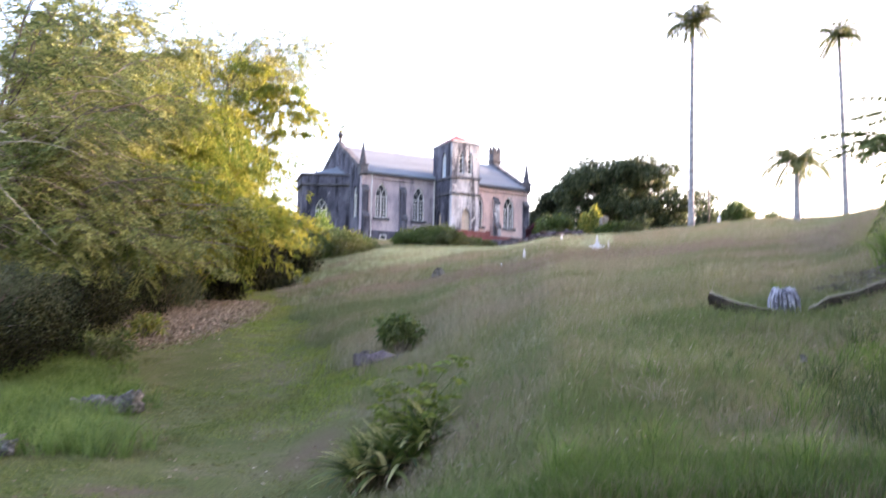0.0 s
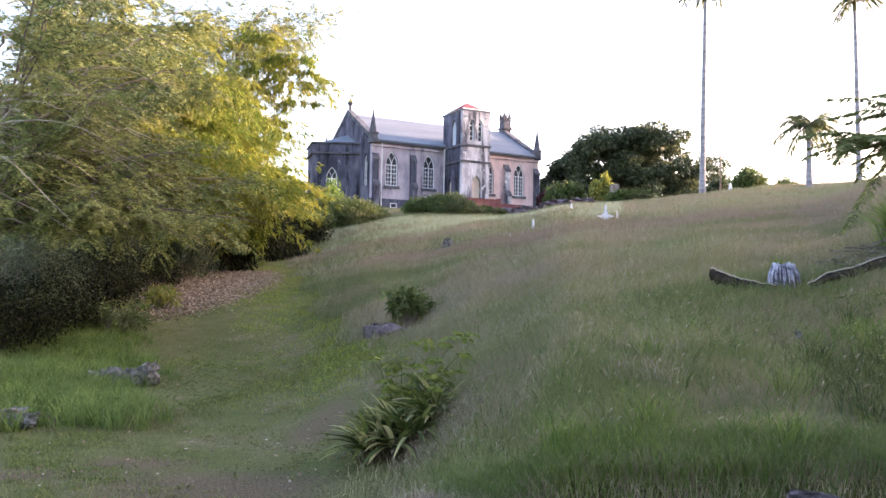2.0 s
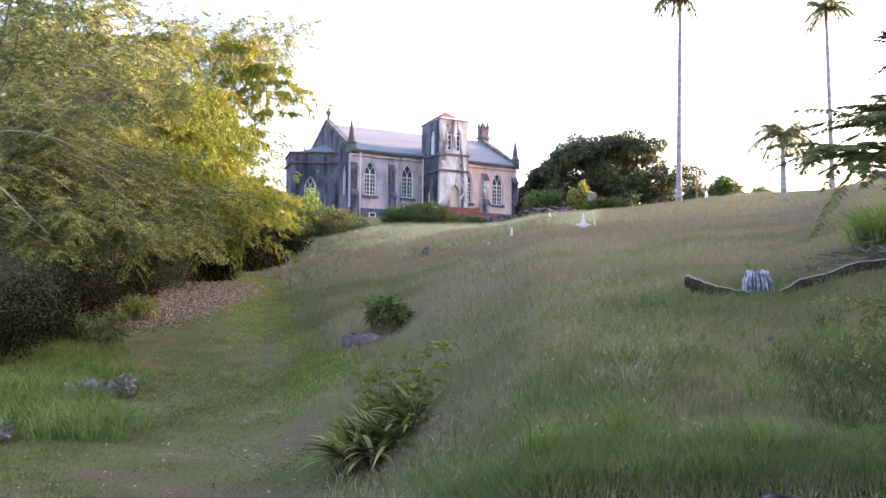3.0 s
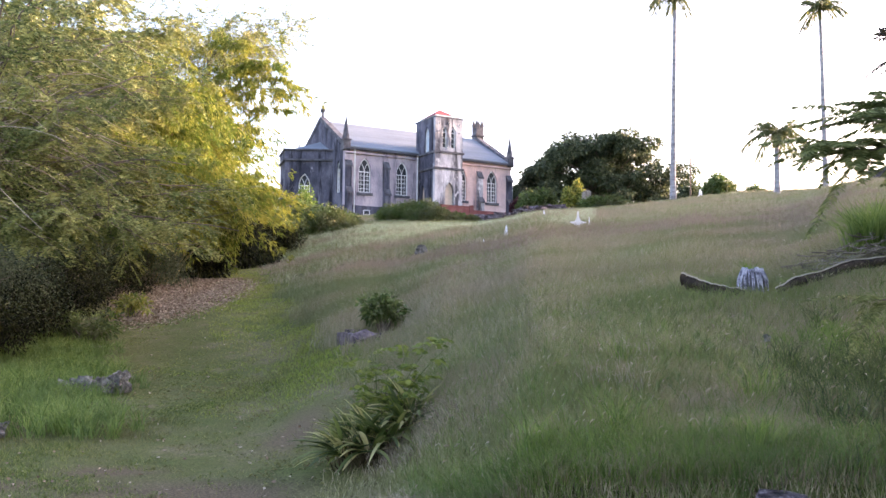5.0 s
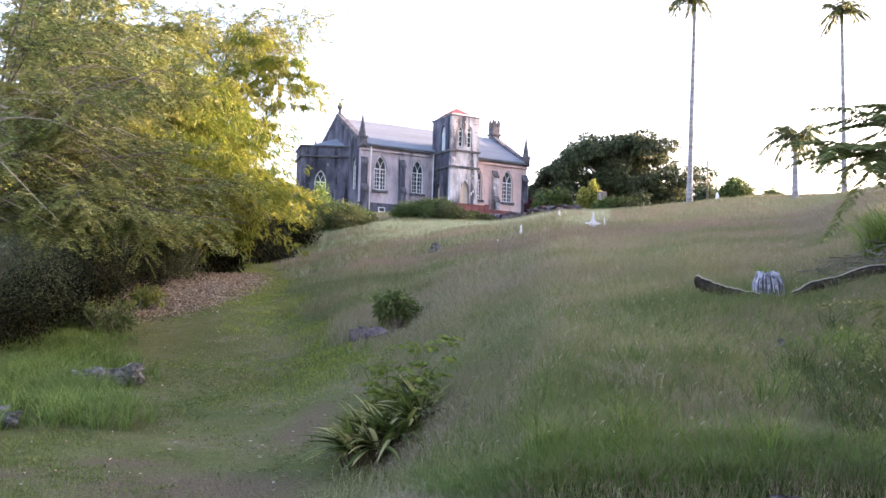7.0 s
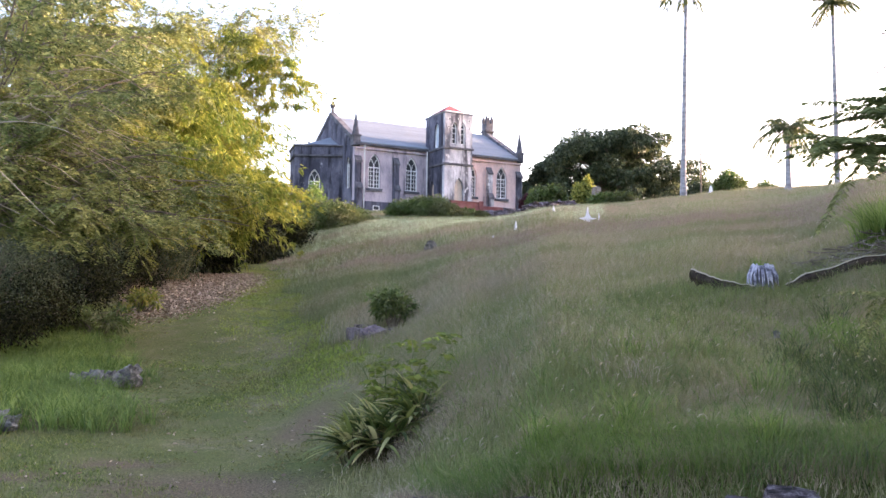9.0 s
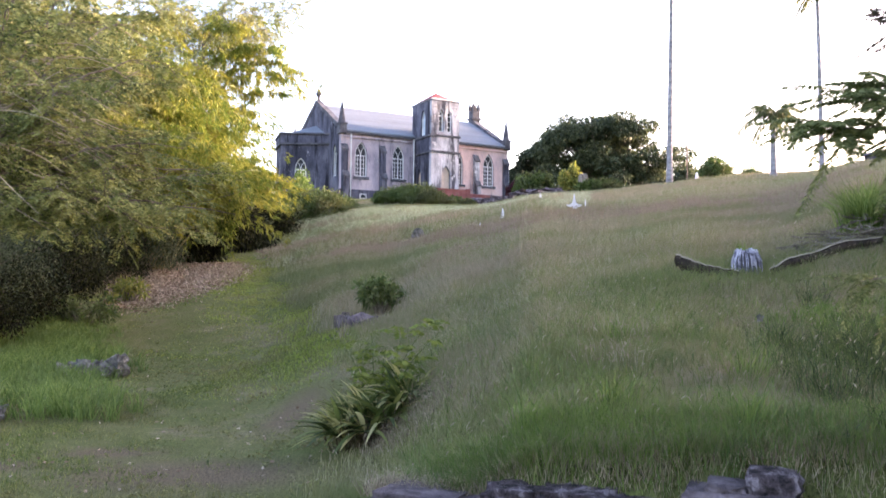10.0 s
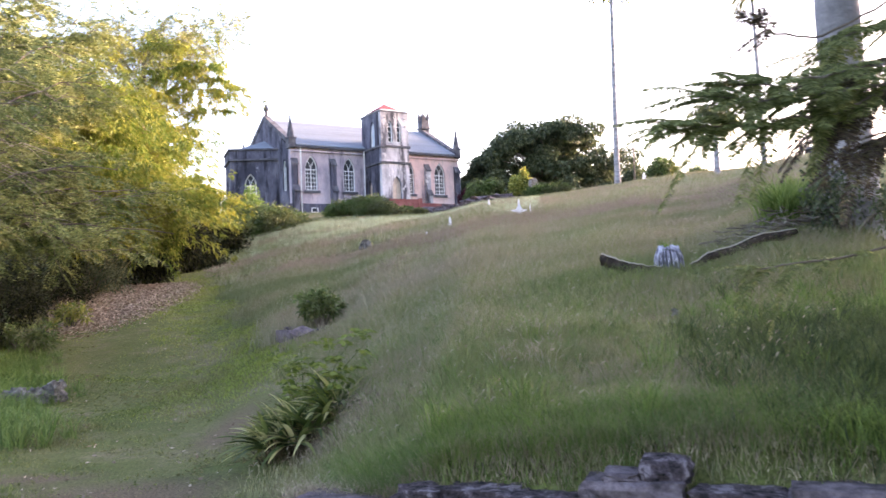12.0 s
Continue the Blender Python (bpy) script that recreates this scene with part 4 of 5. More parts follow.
bamboo("dense bamboo clump behind the thorn tree", at_fan(-0.37, 30), 11.0, 4.0, 50, 3, 13, 11, (0.1, -0.1), 0.28)
bamboo("low yellowing bamboo at the end of the hedge", at_fan(-0.212, 50), 6.2, 2.3, 30, 4, 11, 11, (0.1, 0), 0.3, (), 0.66)
bamboo("low yellow-green bamboo beside the fallen leaves", at_fan(-0.31, 31), 6.2, 2.3, 36, 6, 11, 11, (0.0, 0.0), 0.27, (), 0.62)
bamboo("very tall bamboo clump at the back of the thicket", at_fan(-0.40, 40), 13.0, 4.2, 46, 7, 12, 11, (0.05, -0.1), 0.3, (), 0.4)
bamboo("tall bamboo clump deep in the thicket", at_fan(-0.46, 28), 11.5, 4.5, 48, 5, 12, 11, (0, 0), 0.28)


def feathery_tree(name, label, at, trunk_top, limbs, material, leafn, leaf, width, seed, twig_mat=M_twig, flat=0.25, spread=1.0, trunk_r=0.28, feather=0.5, pairs=13):
    """Spreading limbs that fork into twigs, with small leaves held in flat sprays along them."""
    r = random.Random(seed)
    t = thing(name, label, "tree", at)
    top = Vector(trunk_top)
    tubes("trunk", [(bent((0, 0, -0.4), top, 0, 6, 0.08, seed), taper(trunk_r, trunk_r * 0.6, 6))], M_bark, t, 9)
    C, D = [], []
    for i, (ex, ey, ez) in enumerate(limbs):
        end = Vector((ex, ey, ez))
        start = Vector((0, 0, 0)).lerp(top, r.uniform(0.55, 1.0))
        main = bent(start, end, r.uniform(-0.9, -0.2), 9, 0.06, seed * 50 + i)
        limb = tubes("limb", [(main, taper(trunk_r * 0.16, 0.008, 9))], twig_mat, t, 6)
        twigs = []
        for k in range(16):
            f = r.uniform(2.0, 9.0)
            a = min(int(f), 8)
            p = main[a].lerp(main[a + 1], f - a)
            way = (main[a + 1] - main[a]).normalized()
            e = p + Vector((way.x * 0.6 + r.gauss(0, 0.6), way.y * 0.6 + r.gauss(0, 0.6), way.z * 0.3 + r.gauss(-0.12, 0.28))) * r.uniform(0.7, 1.5) * spread
            tw = bent(p, e, r.uniform(-0.1, 0.1), 4, 0.05, i * 40 + k)
            twigs.append((tw, taper(0.012, 0.004, 4)))
            along = np.array(e - p)
            ax = unit(along[None])[0]
            fl = unit(np.cross(ax, [0, 0, 1.0])[None])[0]
            for q in range(leafn):          # feather leaves on both sides of the twig, held flat
                o = np.array(p) + along * r.uniform(0.1, 1.05)
                d = ax * r.uniform(0.2, 0.9) + fl * r.choice((-1, 1)) * r.uniform(0.4, 1.0) + np.array([0, 0, r.gauss(-0.12, flat)])
                d /= np.linalg.norm(d)
                L = feather * r.uniform(0.6, 1.2)
                tt = np.linspace(0.12, 1.0, pairs)[:, None]
                X = o + d * L * tt - np.array([0, 0, 0.3 * L]) * tt ** 2
                sd = np.cross(d, [0, 0, 1.0])
                for sg in (-1, 1):
                    C.append(X)
                    D.append(sd * sg + d * 0.45 + rng.normal(0, 0.12, X.shape))
        tubes("twig", twigs, twig_mat, limb, 4)["kind"] = "stuff"
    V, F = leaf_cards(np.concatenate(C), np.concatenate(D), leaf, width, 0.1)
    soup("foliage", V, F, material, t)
    return t


TX, TY, TZ = at_fan(-0.60, 16.5)
r0 = random.Random(77)
limbs = []
for i in range(36):
    # limbs sweep out of the thicket towards the way, at every height
    z = r0.uniform(2.85, 7.6)
    x = r0.uniform(2.2, 5.7 - 0.5 * max(z - 3.4, 0))
    limbs.append((x + r0.uniform(-1.8, 0.3), r0.uniform(-2.4, 4.5), z - 0.2 * (x - 3)))
feathery_tree("thorn_tree", "grey-green feathery thorn tree with bare pale twigs", (TX, TY, TZ), (0.8, 0.3, 3.4), limbs, M_thorn, 7, 0.09, 0.034, 3, M_bark, 0.16)
TX, TY, TZ = at_fan(-0.52, 25)
limbs = [(r0.uniform(0.0, 5.0), r0.uniform(-3, 4), r0.uniform(3.0, 10.5)) for i in range(32)]
feathery_tree("thorn_tree", "tall feathery tree behind the thicket with olive leaves", (TX, TY, TZ), (1.0, 0.3, 5.5), limbs, M_thorn, 12, 0.12, 0.038, 5, M_bark, 0.3, 1.3, feather=0.7)
TX, TY, TZ = at_fan(-0.275, 47)
limbs = [(r0.uniform(-2.2, 5.4), r0.uniform(-2, 3), 11.6 + r0.uniform(0, 4.2)) for i in range(20)]
feathery_tree("tall_tree", "tall thin tree with sparse airy leaves against the sky", (TX, TY, TZ), (0.6, 0.2, 11.5), limbs, M_thorn, 5, 0.16, 0.055, 9, M_bark, 0.5, 1.5, 0.2, 0.9, 9)

# bare sweeping twigs of the thorn tree, along its lower side
TX, TY, TZ = at_fan(-0.60, 16.5)
dead = thing("dead_branches", "tangle of bare pale brown twigs hanging under the thorn tree", "dead branches", (TX, TY, TZ))
r3 = random.Random(31)
lines = []
for g in range(11):
    y0, z0 = r3.uniform(-2.4, 0.6), r3.uniform(3.1, 5.5)
    for k in range(9):
        a = Vector((r3.uniform(-0.4, 1.8), y0 + r3.gauss(0, 0.4), z0 + r3.gauss(0, 0.35)))
        e = a + Vector((r3.uniform(1.0, 3.0), r3.gauss(0, 0.7), r3.gauss(-0.3, 0.35)))
        lines.append((bent(a, e, r3.uniform(-0.55, -0.1), 7, 0.07, g * 40 + k), taper(r3.choice((0.010, 0.016, 0.034)), 0.004, 7)))
    tubes("branch", [(bent((0, 0, 1.0), (1.4, y0, z0), 0, 5, 0.08, g), taper(0.045, 0.018, 5))], M_twig, dead, 6)
tubes("twig_tangle", lines, M_twig, dead, 4)["kind"] = "stuff"
tubes("stem", [(bent((0, 0, -0.3), (0.1, 0, 2.2), 0, 4, 0.05, 8), taper(0.09, 0.04, 4))], M_bark, dead, 8)


# ---- grasses ----
def scatter(n, u0, u1, d0, d1, power=1.0):
    d = d0 + (d1 - d0) * rng.uniform(0, 1, n) ** power
    x = EX + rng.uniform(u0, u1, n) * d
    return x, EY + d


def grass(name, label, n, u0, u1, d0, d1, h0, h1, width, lean, material, keep, power=1.0, wind=None, clump=None, flat=False):
    x, y = scatter(n, u0, u1, d0, d1, power)
    k = rng.uniform(0, 1, n) < keep(x, y)
    x, y = x[k], y[k]
    if clump:
        c = rng.integers(0, max(len(x) // clump, 1), len(x))
        cx, cy = x[c].copy(), y[c].copy()
        x, y = cx + rng.normal(0, 0.045, len(x)), cy + rng.normal(0, 0.045, len(x))
    z = ground(x, y)
    P = np.stack([x, y, z - 0.02], 1)
    h = rng.uniform(h0, h1, len(x)) * (0.8 + 0.3 * np.clip(wave(x * 0.8, y * 0.8), -1, 1))
    w = np.full(len(x), width) * (0.7 + 0.6 * rng.uniform(0, 1, len(x)))
    V, F = blade_mesh(P, h, w, lean, wind)
    if flat:           # far off, one long triangle a blade
        V = V.reshape(-1, 5, 3)[:, [0, 1, 4]].reshape(-1, 3)
        F = np.arange(len(V)).reshape(-1, 3)
    return tagged(soup(name, V, F, material), label, "grass", kind="stuff")


def not_thing(x, y):
    """Gaps where stones and trunks stand."""
    ok = np.ones_like(x)
    for cx, cy, r in ((4.94, 11.49, 0.3), (0.0, 16.7, 0.55), (0.15, 9.45, 0.45), (7.9, 12.1, 0.45)):
        ok *= (np.hypot(x - cx, y - cy) > r)
    return ok


tall = lambda x, y: zone(x, y) * not_thing(x, y)
wind = (0.3, 0.1, 0)
shady = lambda x, y: smooth(2.8, 4.3, x + 0.5 * wave(x, y)) * smooth(9.0, 7.2, y)      # where the feathery tree's shade is put into the grass colour
grass("coarse_grass", "tall coarse grass coloured dark for shade below the feathery tree", 60000, 0.2, 0.75, 3.2, 10, 0.25, 0.62, 0.0075, 0.75, M_coarse_shade, lambda x, y: tall(x, y) * shady(x, y), 0.9, None, 16)
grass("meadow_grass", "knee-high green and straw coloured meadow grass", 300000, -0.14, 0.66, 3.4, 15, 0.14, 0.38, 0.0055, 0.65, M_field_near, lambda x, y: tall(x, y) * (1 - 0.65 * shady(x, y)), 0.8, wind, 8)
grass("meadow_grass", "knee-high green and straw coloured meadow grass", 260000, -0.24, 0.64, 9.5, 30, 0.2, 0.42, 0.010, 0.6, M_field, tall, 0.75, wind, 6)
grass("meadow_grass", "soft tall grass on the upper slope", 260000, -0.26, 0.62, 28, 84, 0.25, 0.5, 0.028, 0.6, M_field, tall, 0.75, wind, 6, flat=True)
grass("seed_grass", "pale feathery seed stalks on the upper slope", 60000, -0.2, 0.6, 13, 66, 0.34, 0.55, 0.014, 0.6, M_seed, lambda x, y: tall(x, y) * smooth(-0.05, 0.8, wave(x * 0.22, y * 0.36)), 0.8, flat=True)
grass("silvery_grass", "pale silvery green grass heads below the church", 110000, -0.2, 0.2, 22, 60, 0.3, 0.55, 0.019, 0.7, M_pale, lambda x, y: tall(x, y) * smooth(-0.35, 0.6, wave(x * 0.30 + 1, y * 0.25) + 0.3 * wave(x, y)), 0.8, wind, 5, flat=True)
grass("russet_grass", "reddish brown seed stalks in a drift across the slope", 120000, 0.0, 0.6, 10.5, 30, 0.3, 0.55, 0.0085, 0.55, M_russet, lambda x, y: tall(x, y) * smooth(-0.2, 0.7, wave(x * 0.35, y * 0.5) + 0.35 * wave(x, y)), 0.8, wind, 4, flat=True)
grass("russet_grass", "reddish brown seed stalks in a drift across the slope", 16000, -0.08, 0.2, 9, 17, 0.2, 0.42, 0.006, 0.6, M_russet, lambda x, y: tall(x, y) * smooth(-0.3, 0.6, wave(x * 0.9, y * 0.5)), 0.9, wind, 4, flat=True)
sx_, sy_ = scatter(26000, -0.14, 0.62, 4.5, 22, 0.9)
k = rng.uniform(0, 1, len(sx_)) < tall(sx_, sy_) * (0.2 + 0.8 * smooth(-0.3, 0.8, wave(sx_ * 0.6 + 2, sy_ * 0.6))) * (1 - 0.8 * smooth(2.4, 4.2, sx_))
sx_, sy_ = sx_[k], sy_[k]
top_ = np.stack([sx_, sy_, ground(sx_, sy_) + rng.uniform(0.24, 0.42, len(sx_))], 1)
V, F = leaf_cards(top_, np.stack([rng.normal(0.3, 0.4, len(sx_)), rng.normal(0, 0.4, len(sx_)), np.ones(len(sx_))], 1), 0.06, 0.0058, 0.35)
tagged(soup("seed_heads", V, F, M_seed), "small pale seed heads among the meadow grass", "grass", kind="stuff")
lush_zone = lambda x, y: smooth(-0.35, -0.46, (x - EX) / np.maximum(y - EY, 1) + 0.05 * wave(x, y)) * smooth(9.6, 12.4, y + 1.4 * wave(1.5 * x, 1.5 * y)) * (0.3 + 0.7 * smooth(-0.9, 0.5, wave(1.3 * x, 1.1 * y)))
grass("lush_grass", "bright green long grass at the thicket's edge", 120000, -0.60, -0.27, 8.5, 22, 0.2, 0.66, 0.013, 0.95, M_lush, lush_zone, 0.9, None, 22)
grass("lush_grass", "bright green coarse grass above the stone wall", 16000, 0.2, 0.75, 3.8, 8.5, 0.3, 0.62, 0.009, 0.7, M_lush, lambda x, y: tall(x, y) * (1 - 0.7 * shady(x, y)) * smooth(0.0, 0.8, wave(x * 0.9 + 1.2, y * 0.9)), 1.0, None, 22)
grass("lush_grass", "fresh green grass along the foot of the meadow", 22000, -0.06, 0.38, 4.4, 6.3, 0.15, 0.34, 0.006, 0.8, M_lush, lambda x, y: tall(x, y) * smooth(6.3, 5.6, y - 0.98), 1.0, None, 10)
mown = lambda x, y: (1 - zone(x, y)) * (1 - 0.4 * worn(x, y)) * (0.06 + 0.94 * smooth(-0.5, 0.5, wave(x * 0.9, y * 0.8) + 0.5 * wave(3 * x, 2.6 * y)))
grass("lawn_grass", "short mown grass on the way, thin in patches", 190000, -0.52, 0.16, 3.2, 18, 0.03, 0.12, 0.0065, 0.9, M_lawn, mown, 0.8, None, 9)
grass("lawn_grass", "short mown grass on the way up the slope", 110000, -0.45, 0.02, 14, 50, 0.04, 0.11, 0.016, 0.9, M_lawn_far, mown, 0.8)

strip = lambda x, y: (1 - zone(x, y)) * smooth(0.0, 1.0, zone(x + 1.2, y) * 0.5 + zone(x + 2.4, y) * 0.5) * (0.35 + 0.65 * smooth(-0.8, 0.4, wave(x * 1.3, y * 0.9)))
grass("lawn_grass", "bright green fresh grass along the edge of the way", 190000, -0.32, 0.02, 12, 46, 0.04, 0.13, 0.012, 0.9, M_fresh, strip, 0.75)

lx, ly = scatter(9000, -0.5, 0.0, 4, 22)
k = rng.uniform(0, 1, 9000) < (1 - zone(lx, ly)) * (1 - worn(lx, ly)) * smooth(-0.2, 0.7, wave(1.7 * lx, 1.5 * ly))
lx, ly = np.repeat(lx[k], 5), np.repeat(ly[k], 5)
V, F = leaf_cards(np.stack([lx, ly, ground(lx, ly) + 0.012], 1), np.stack([rng.normal(size=len(lx)), rng.normal(size=len(lx)), rng.uniform(0.05, 0.5, len(lx))], 1), 0.04, 0.015, 0.2)
tagged(soup("lawn_weeds", V, F, M_lawn), "low broad-leaved weeds in the lawn", "weeds", kind="stuff")

grass("meadow_grass", "long arching pale blades over the near meadow", 14000, -0.02, 0.66, 3.8, 11, 0.34, 0.56, 0.0055, 1.25, M_lush, lambda x, y: tall(x, y) * (1 - 0.7 * shady(x, y)), 0.9, None, 5)
grass("dry_stalks", "pale dry seed stalks on the bank above the lilies", 16000, -0.05, 0.24, 8.0, 22, 0.26, 0.46, 0.005, 0.7, M_seed, lambda x, y: tall(x, y) * smooth(-0.2, 0.9, wave(1.1 * x + 1, y)), 1.0, None, 6)

grass("seed_stalks", "thin pale seed stalks standing in the near meadow", 34000, -0.04, 0.36, 6.1, 9.8, 0.40, 0.62, 0.0045, 0.8, M_seed, lambda x, y: tall(x, y) * smooth(-0.5, 0.6, wave(0.9 * x, 0.8 * y)), 1.0, None, 3)

# fallen leaves under the bamboo
n = 42000
lx, ly = scatter(n, -0.37, -0.19, 21.5, 34)
k = (np.hypot((lx + 7.6) / 2.3, (ly - 29.3) / 5.6) + rng.normal(0, 0.12, n)) < 1
lx, ly = lx[k], ly[k]
V, F = leaf_cards(np.stack([lx, ly, ground(lx, ly) + 0.02 + rng.uniform(0, 0.05, len(lx))], 1), np.stack([rng.normal(size=len(lx)), rng.normal(size=len(lx)), rng.normal(0, 0.15, len(lx))], 1), 0.095, 0.042, 0.0)
tagged(soup("leaf_litter", V, F, M_litter), "patch of dry brown fallen bamboo leaves", "leaf litter", kind="stuff")
lx, ly = scatter(420, -0.5, 0.0, 5, 26)
V, F = leaf_cards(np.stack([lx, ly, ground(lx, ly) + 0.03], 1), np.stack([rng.normal(size=420), rng.normal(size=420), rng.normal(0, 0.1, 420)], 1), 0.05, 0.028, 0.0)
tagged(soup("leaf_litter", V, F, M_litter), "scattered dry leaves on the lawn", "leaf litter", kind="stuff")


# ---- stones and small things ----
def stone_bm(sx, sy, sz, rough=0.12, cuts=3, seed=0, round_=0.5):
    """A worn block: a box cut up, its corners pulled in, its faces roughened."""
    bm = bmesh.new()
    bmesh.ops.create_cube(bm, size=2)
    bmesh.ops.subdivide_edges(bm, edges=bm.edges[:], cuts=cuts, use_grid_fill=True)
    for v in bm.verts:
        p = v.co.copy()
        s = p.normalized() * max(abs(p.x), abs(p.y), abs(p.z))
        q = p.lerp(s * 1.15, round_)
        nz = noise.noise(q * 1.7 + Vector((seed * 3.1, seed * 1.7, 0))) + 0.5 * noise.noise(q * 4.1 + Vector((seed, 0, 9))) + 0.45 * noise.noise(q * 8.3 + Vector((0, seed, 4)))
        q *= 1 + rough * nz
        v.co = Vector((q.x * sx / 2, q.y * sy / 2, q.z * sz / 2))
    for f in bm.faces:
        f.smooth = round_ > 0.4
    return bm


def rock(label, at, size, seed, turn=0, material=M_stone, group="", tilt=0):
    ob = part("rock", stone_bm(*size, 0.55, 4, seed, 0.3), material)
    ob.matrix_basis = pose(at[0], at[1], at[2] + size[2] * 0.28, tilt, 0, turn)
    return tagged(ob, label, "rock", group)


for i, (x, y, s) in enumerate(((-4.95, 15.5, (0.34, 0.26, 0.2)), (-4.68, 15.6, (0.3, 0.24, 0.22)), (-4.42, 15.75, (0.34, 0.28, 0.32)), (-4.5, 15.45, (0.22, 0.2, 0.16)), (-5.15, 15.35, (0.24, 0.2, 0.15)))):
    rock("pale grey lichened rock lying in the long grass", on_ground(x, y, 0.1), s, i + 1, 37 * i, M_rock, "rocks at the grass edge", 12 * (i - 2))
for i, (x, y, s) in enumerate(((-4.4, 11.4, (0.3, 0.22, 0.17)), (-4.7, 11.65, (0.34, 0.24, 0.19)), (-4.95, 11.35, (0.3, 0.22, 0.15)))):
    rock("grey rock half sunk in the grass", on_ground(x, y, 0.06), s, i + 11, 50 * i, M_rock, "rocks at the grass edge")
rock("small pale stone in the tall grass", on_ground(4.14, 9.1, 0.12), (0.05, 0.04, 0.06), 21, 10, M_rock)
rock("dark square stone stub in the meadow", at_fan(-0.005, 31), (0.34, 0.32, 0.38), 23, 20, M_rock)
for i, (u, d, s) in enumerate(((0.03, 70, 0.9), (0.044, 71, 0.7), (0.057, 70, 1.0), (0.07, 72, 1.2), (0.082, 71, 0.9), (0.094, 72, 1.1), (0.106, 71, 0.8), (0.118, 73, 1.3), (0.132, 73, 1.2), (0.15, 75, 1.2), (0.05, 72.5, 0.8), (0.076, 73.5, 0.9), (0.165, 74, 0.8))):
    rock("grey boulder on the terrace below the church", at_fan(u, d), (s * 1.5, s, s * 0.6), 31 + i, 40 * i, M_stone, "boulders below the church")
stump = part("tree_stump", stone_bm(0.7, 0.6, 2.0, 0.12, 3, 51, 0.25), M_frond)
stump.matrix_basis = pose(*at_fan(0.192, 76, 0.8), 0, 0, 15)
tagged(stump, "upright brown broken tree stump near the dark tree", "tree stump")

# planted grave kerb with its bush
kerb = thing("stone_planter", "low grey stone grave kerb holding a bush", "planter", on_ground(0.0, 16.75, -0.09), 20)
for nm, x0, x1, y0, y1, h, sd in (("kerb_stone", -0.42, 0.50, -0.3, -0.14, 0.17, 1), ("kerb_stone", -0.42, 0.5, 0.8, 0.96, 0.2, 2), ("kerb_stone", -0.58, -0.42, -0.3, 0.96, 0.15, 3), ("kerb_stone", 0.5, 0.64, -0.3, 0.96, 0.2, 4)):
    bm = stone_bm(x1 - x0, y1 - y0, h + 0.3, 0.05, 3, sd, 0.12)
    bm.transform(Matrix.Translation(((x0 + x1) / 2, (y0 + y1) / 2, (h - 0.3) / 2)))
    part(nm, bm, M_block, kerb)
part("soil", boxed(-0.42, 0.5, -0.14, 0.8, -0.3, 0.12), M_bark, kerb, "dark soil")
sl = part("fallen_slab", stone_bm(0.46, 0.26, 0.13, 0.08, 3, 61, 0.2), M_block, kerb, "pale blue-grey loose slab")
sl.matrix_basis = pose(-0.45, -0.45, 0.10, 22, -12, 35)
bush("leafy_bush", "compact glossy dark green bush in a stone kerb", on_ground(0.05, 17.05, 0.05), (0.46, 0.4, 0.8), 1000, 0.115, 0.06, M_shrub, 15, 41, category="bush", low=0.55)


# strap-leaved lilies
def lily(at, n, length, seed, group="strap-leaved plants"):
    r = random.Random(seed)
    p = thing("strap_lily", "clump of arching green strap leaves with pale tips", "plant", at, group=group)
    for i in range(n):
        a = r.uniform(0, 6.283) if i % 3 else r.gauss(3.5, 0.7)
        L = length * r.uniform(0.75, 1.25)
        el = r.uniform(0.35, 1.2)
        w = 0.025 * r.uniform(0.75, 1.25)
        d = Vector((math.cos(a), math.sin(a), 0))
        s = Vector((-math.sin(a), math.cos(a), 0))
        bm = bmesh.new()
        rows = []
        for k in range(7):
            t = k / 6
            c = d * (L * t * math.cos(el) + 0.03) + Vector((0, 0, L * (math.sin(el) * t - 0.5 * t * t * math.cos(el * 0.7)) + 0.1))
            ww = w * math.sin(math.pi * min(0.12 + 0.88 * t, 0.995)) ** 0.6
            rows.append((bm.verts.new(c - s * ww), bm.verts.new(c - Vector((0, 0, ww * 0.5))), bm.verts.new(c + s * ww)))
        for k in range(6):
            for j in range(2):
                bm.faces.new((rows[k][j], rows[k][j + 1], rows[k + 1][j + 1], rows[k + 1][j]))
        for f in bm.faces:
            f.smooth = True
        part("leaf", bm, M_strap, p)
    lines = []
    for i in range(34):
        a, q = r.uniform(0, 6.283), r.uniform(0.05, 0.24)
        lines.append((bent((math.cos(a) * q * 0.6, math.sin(a) * q * 0.6, -0.05), (math.cos(a) * q * 1.4, math.sin(a) * q * 1.4, r.uniform(0.1, 0.30)), 0, 3, 0.02, i), taper(0.007, 0.004, 3)))
    st = tubes("dry_thatch", lines, M_dry, p, 4)
    st["kind"] = "stuff"
    return p


for i, (x, y, n, L) in enumerate(((-0.14, 9.25, 36, 0.6), (0.08, 9.35, 40, 0.64), (0.45, 9.65, 30, 0.6), (0.5, 9.85, 26, 0.58), (0.27, 9.5, 36, 0.66), (0.12, 9.7, 32, 0.66), (0.36, 9.75, 30, 0.62), (-0.05, 9.5, 28, 0.62))):
    lily(on_ground(x + 0.22, y + 0.1, 0.02), n, L, 100 + i)

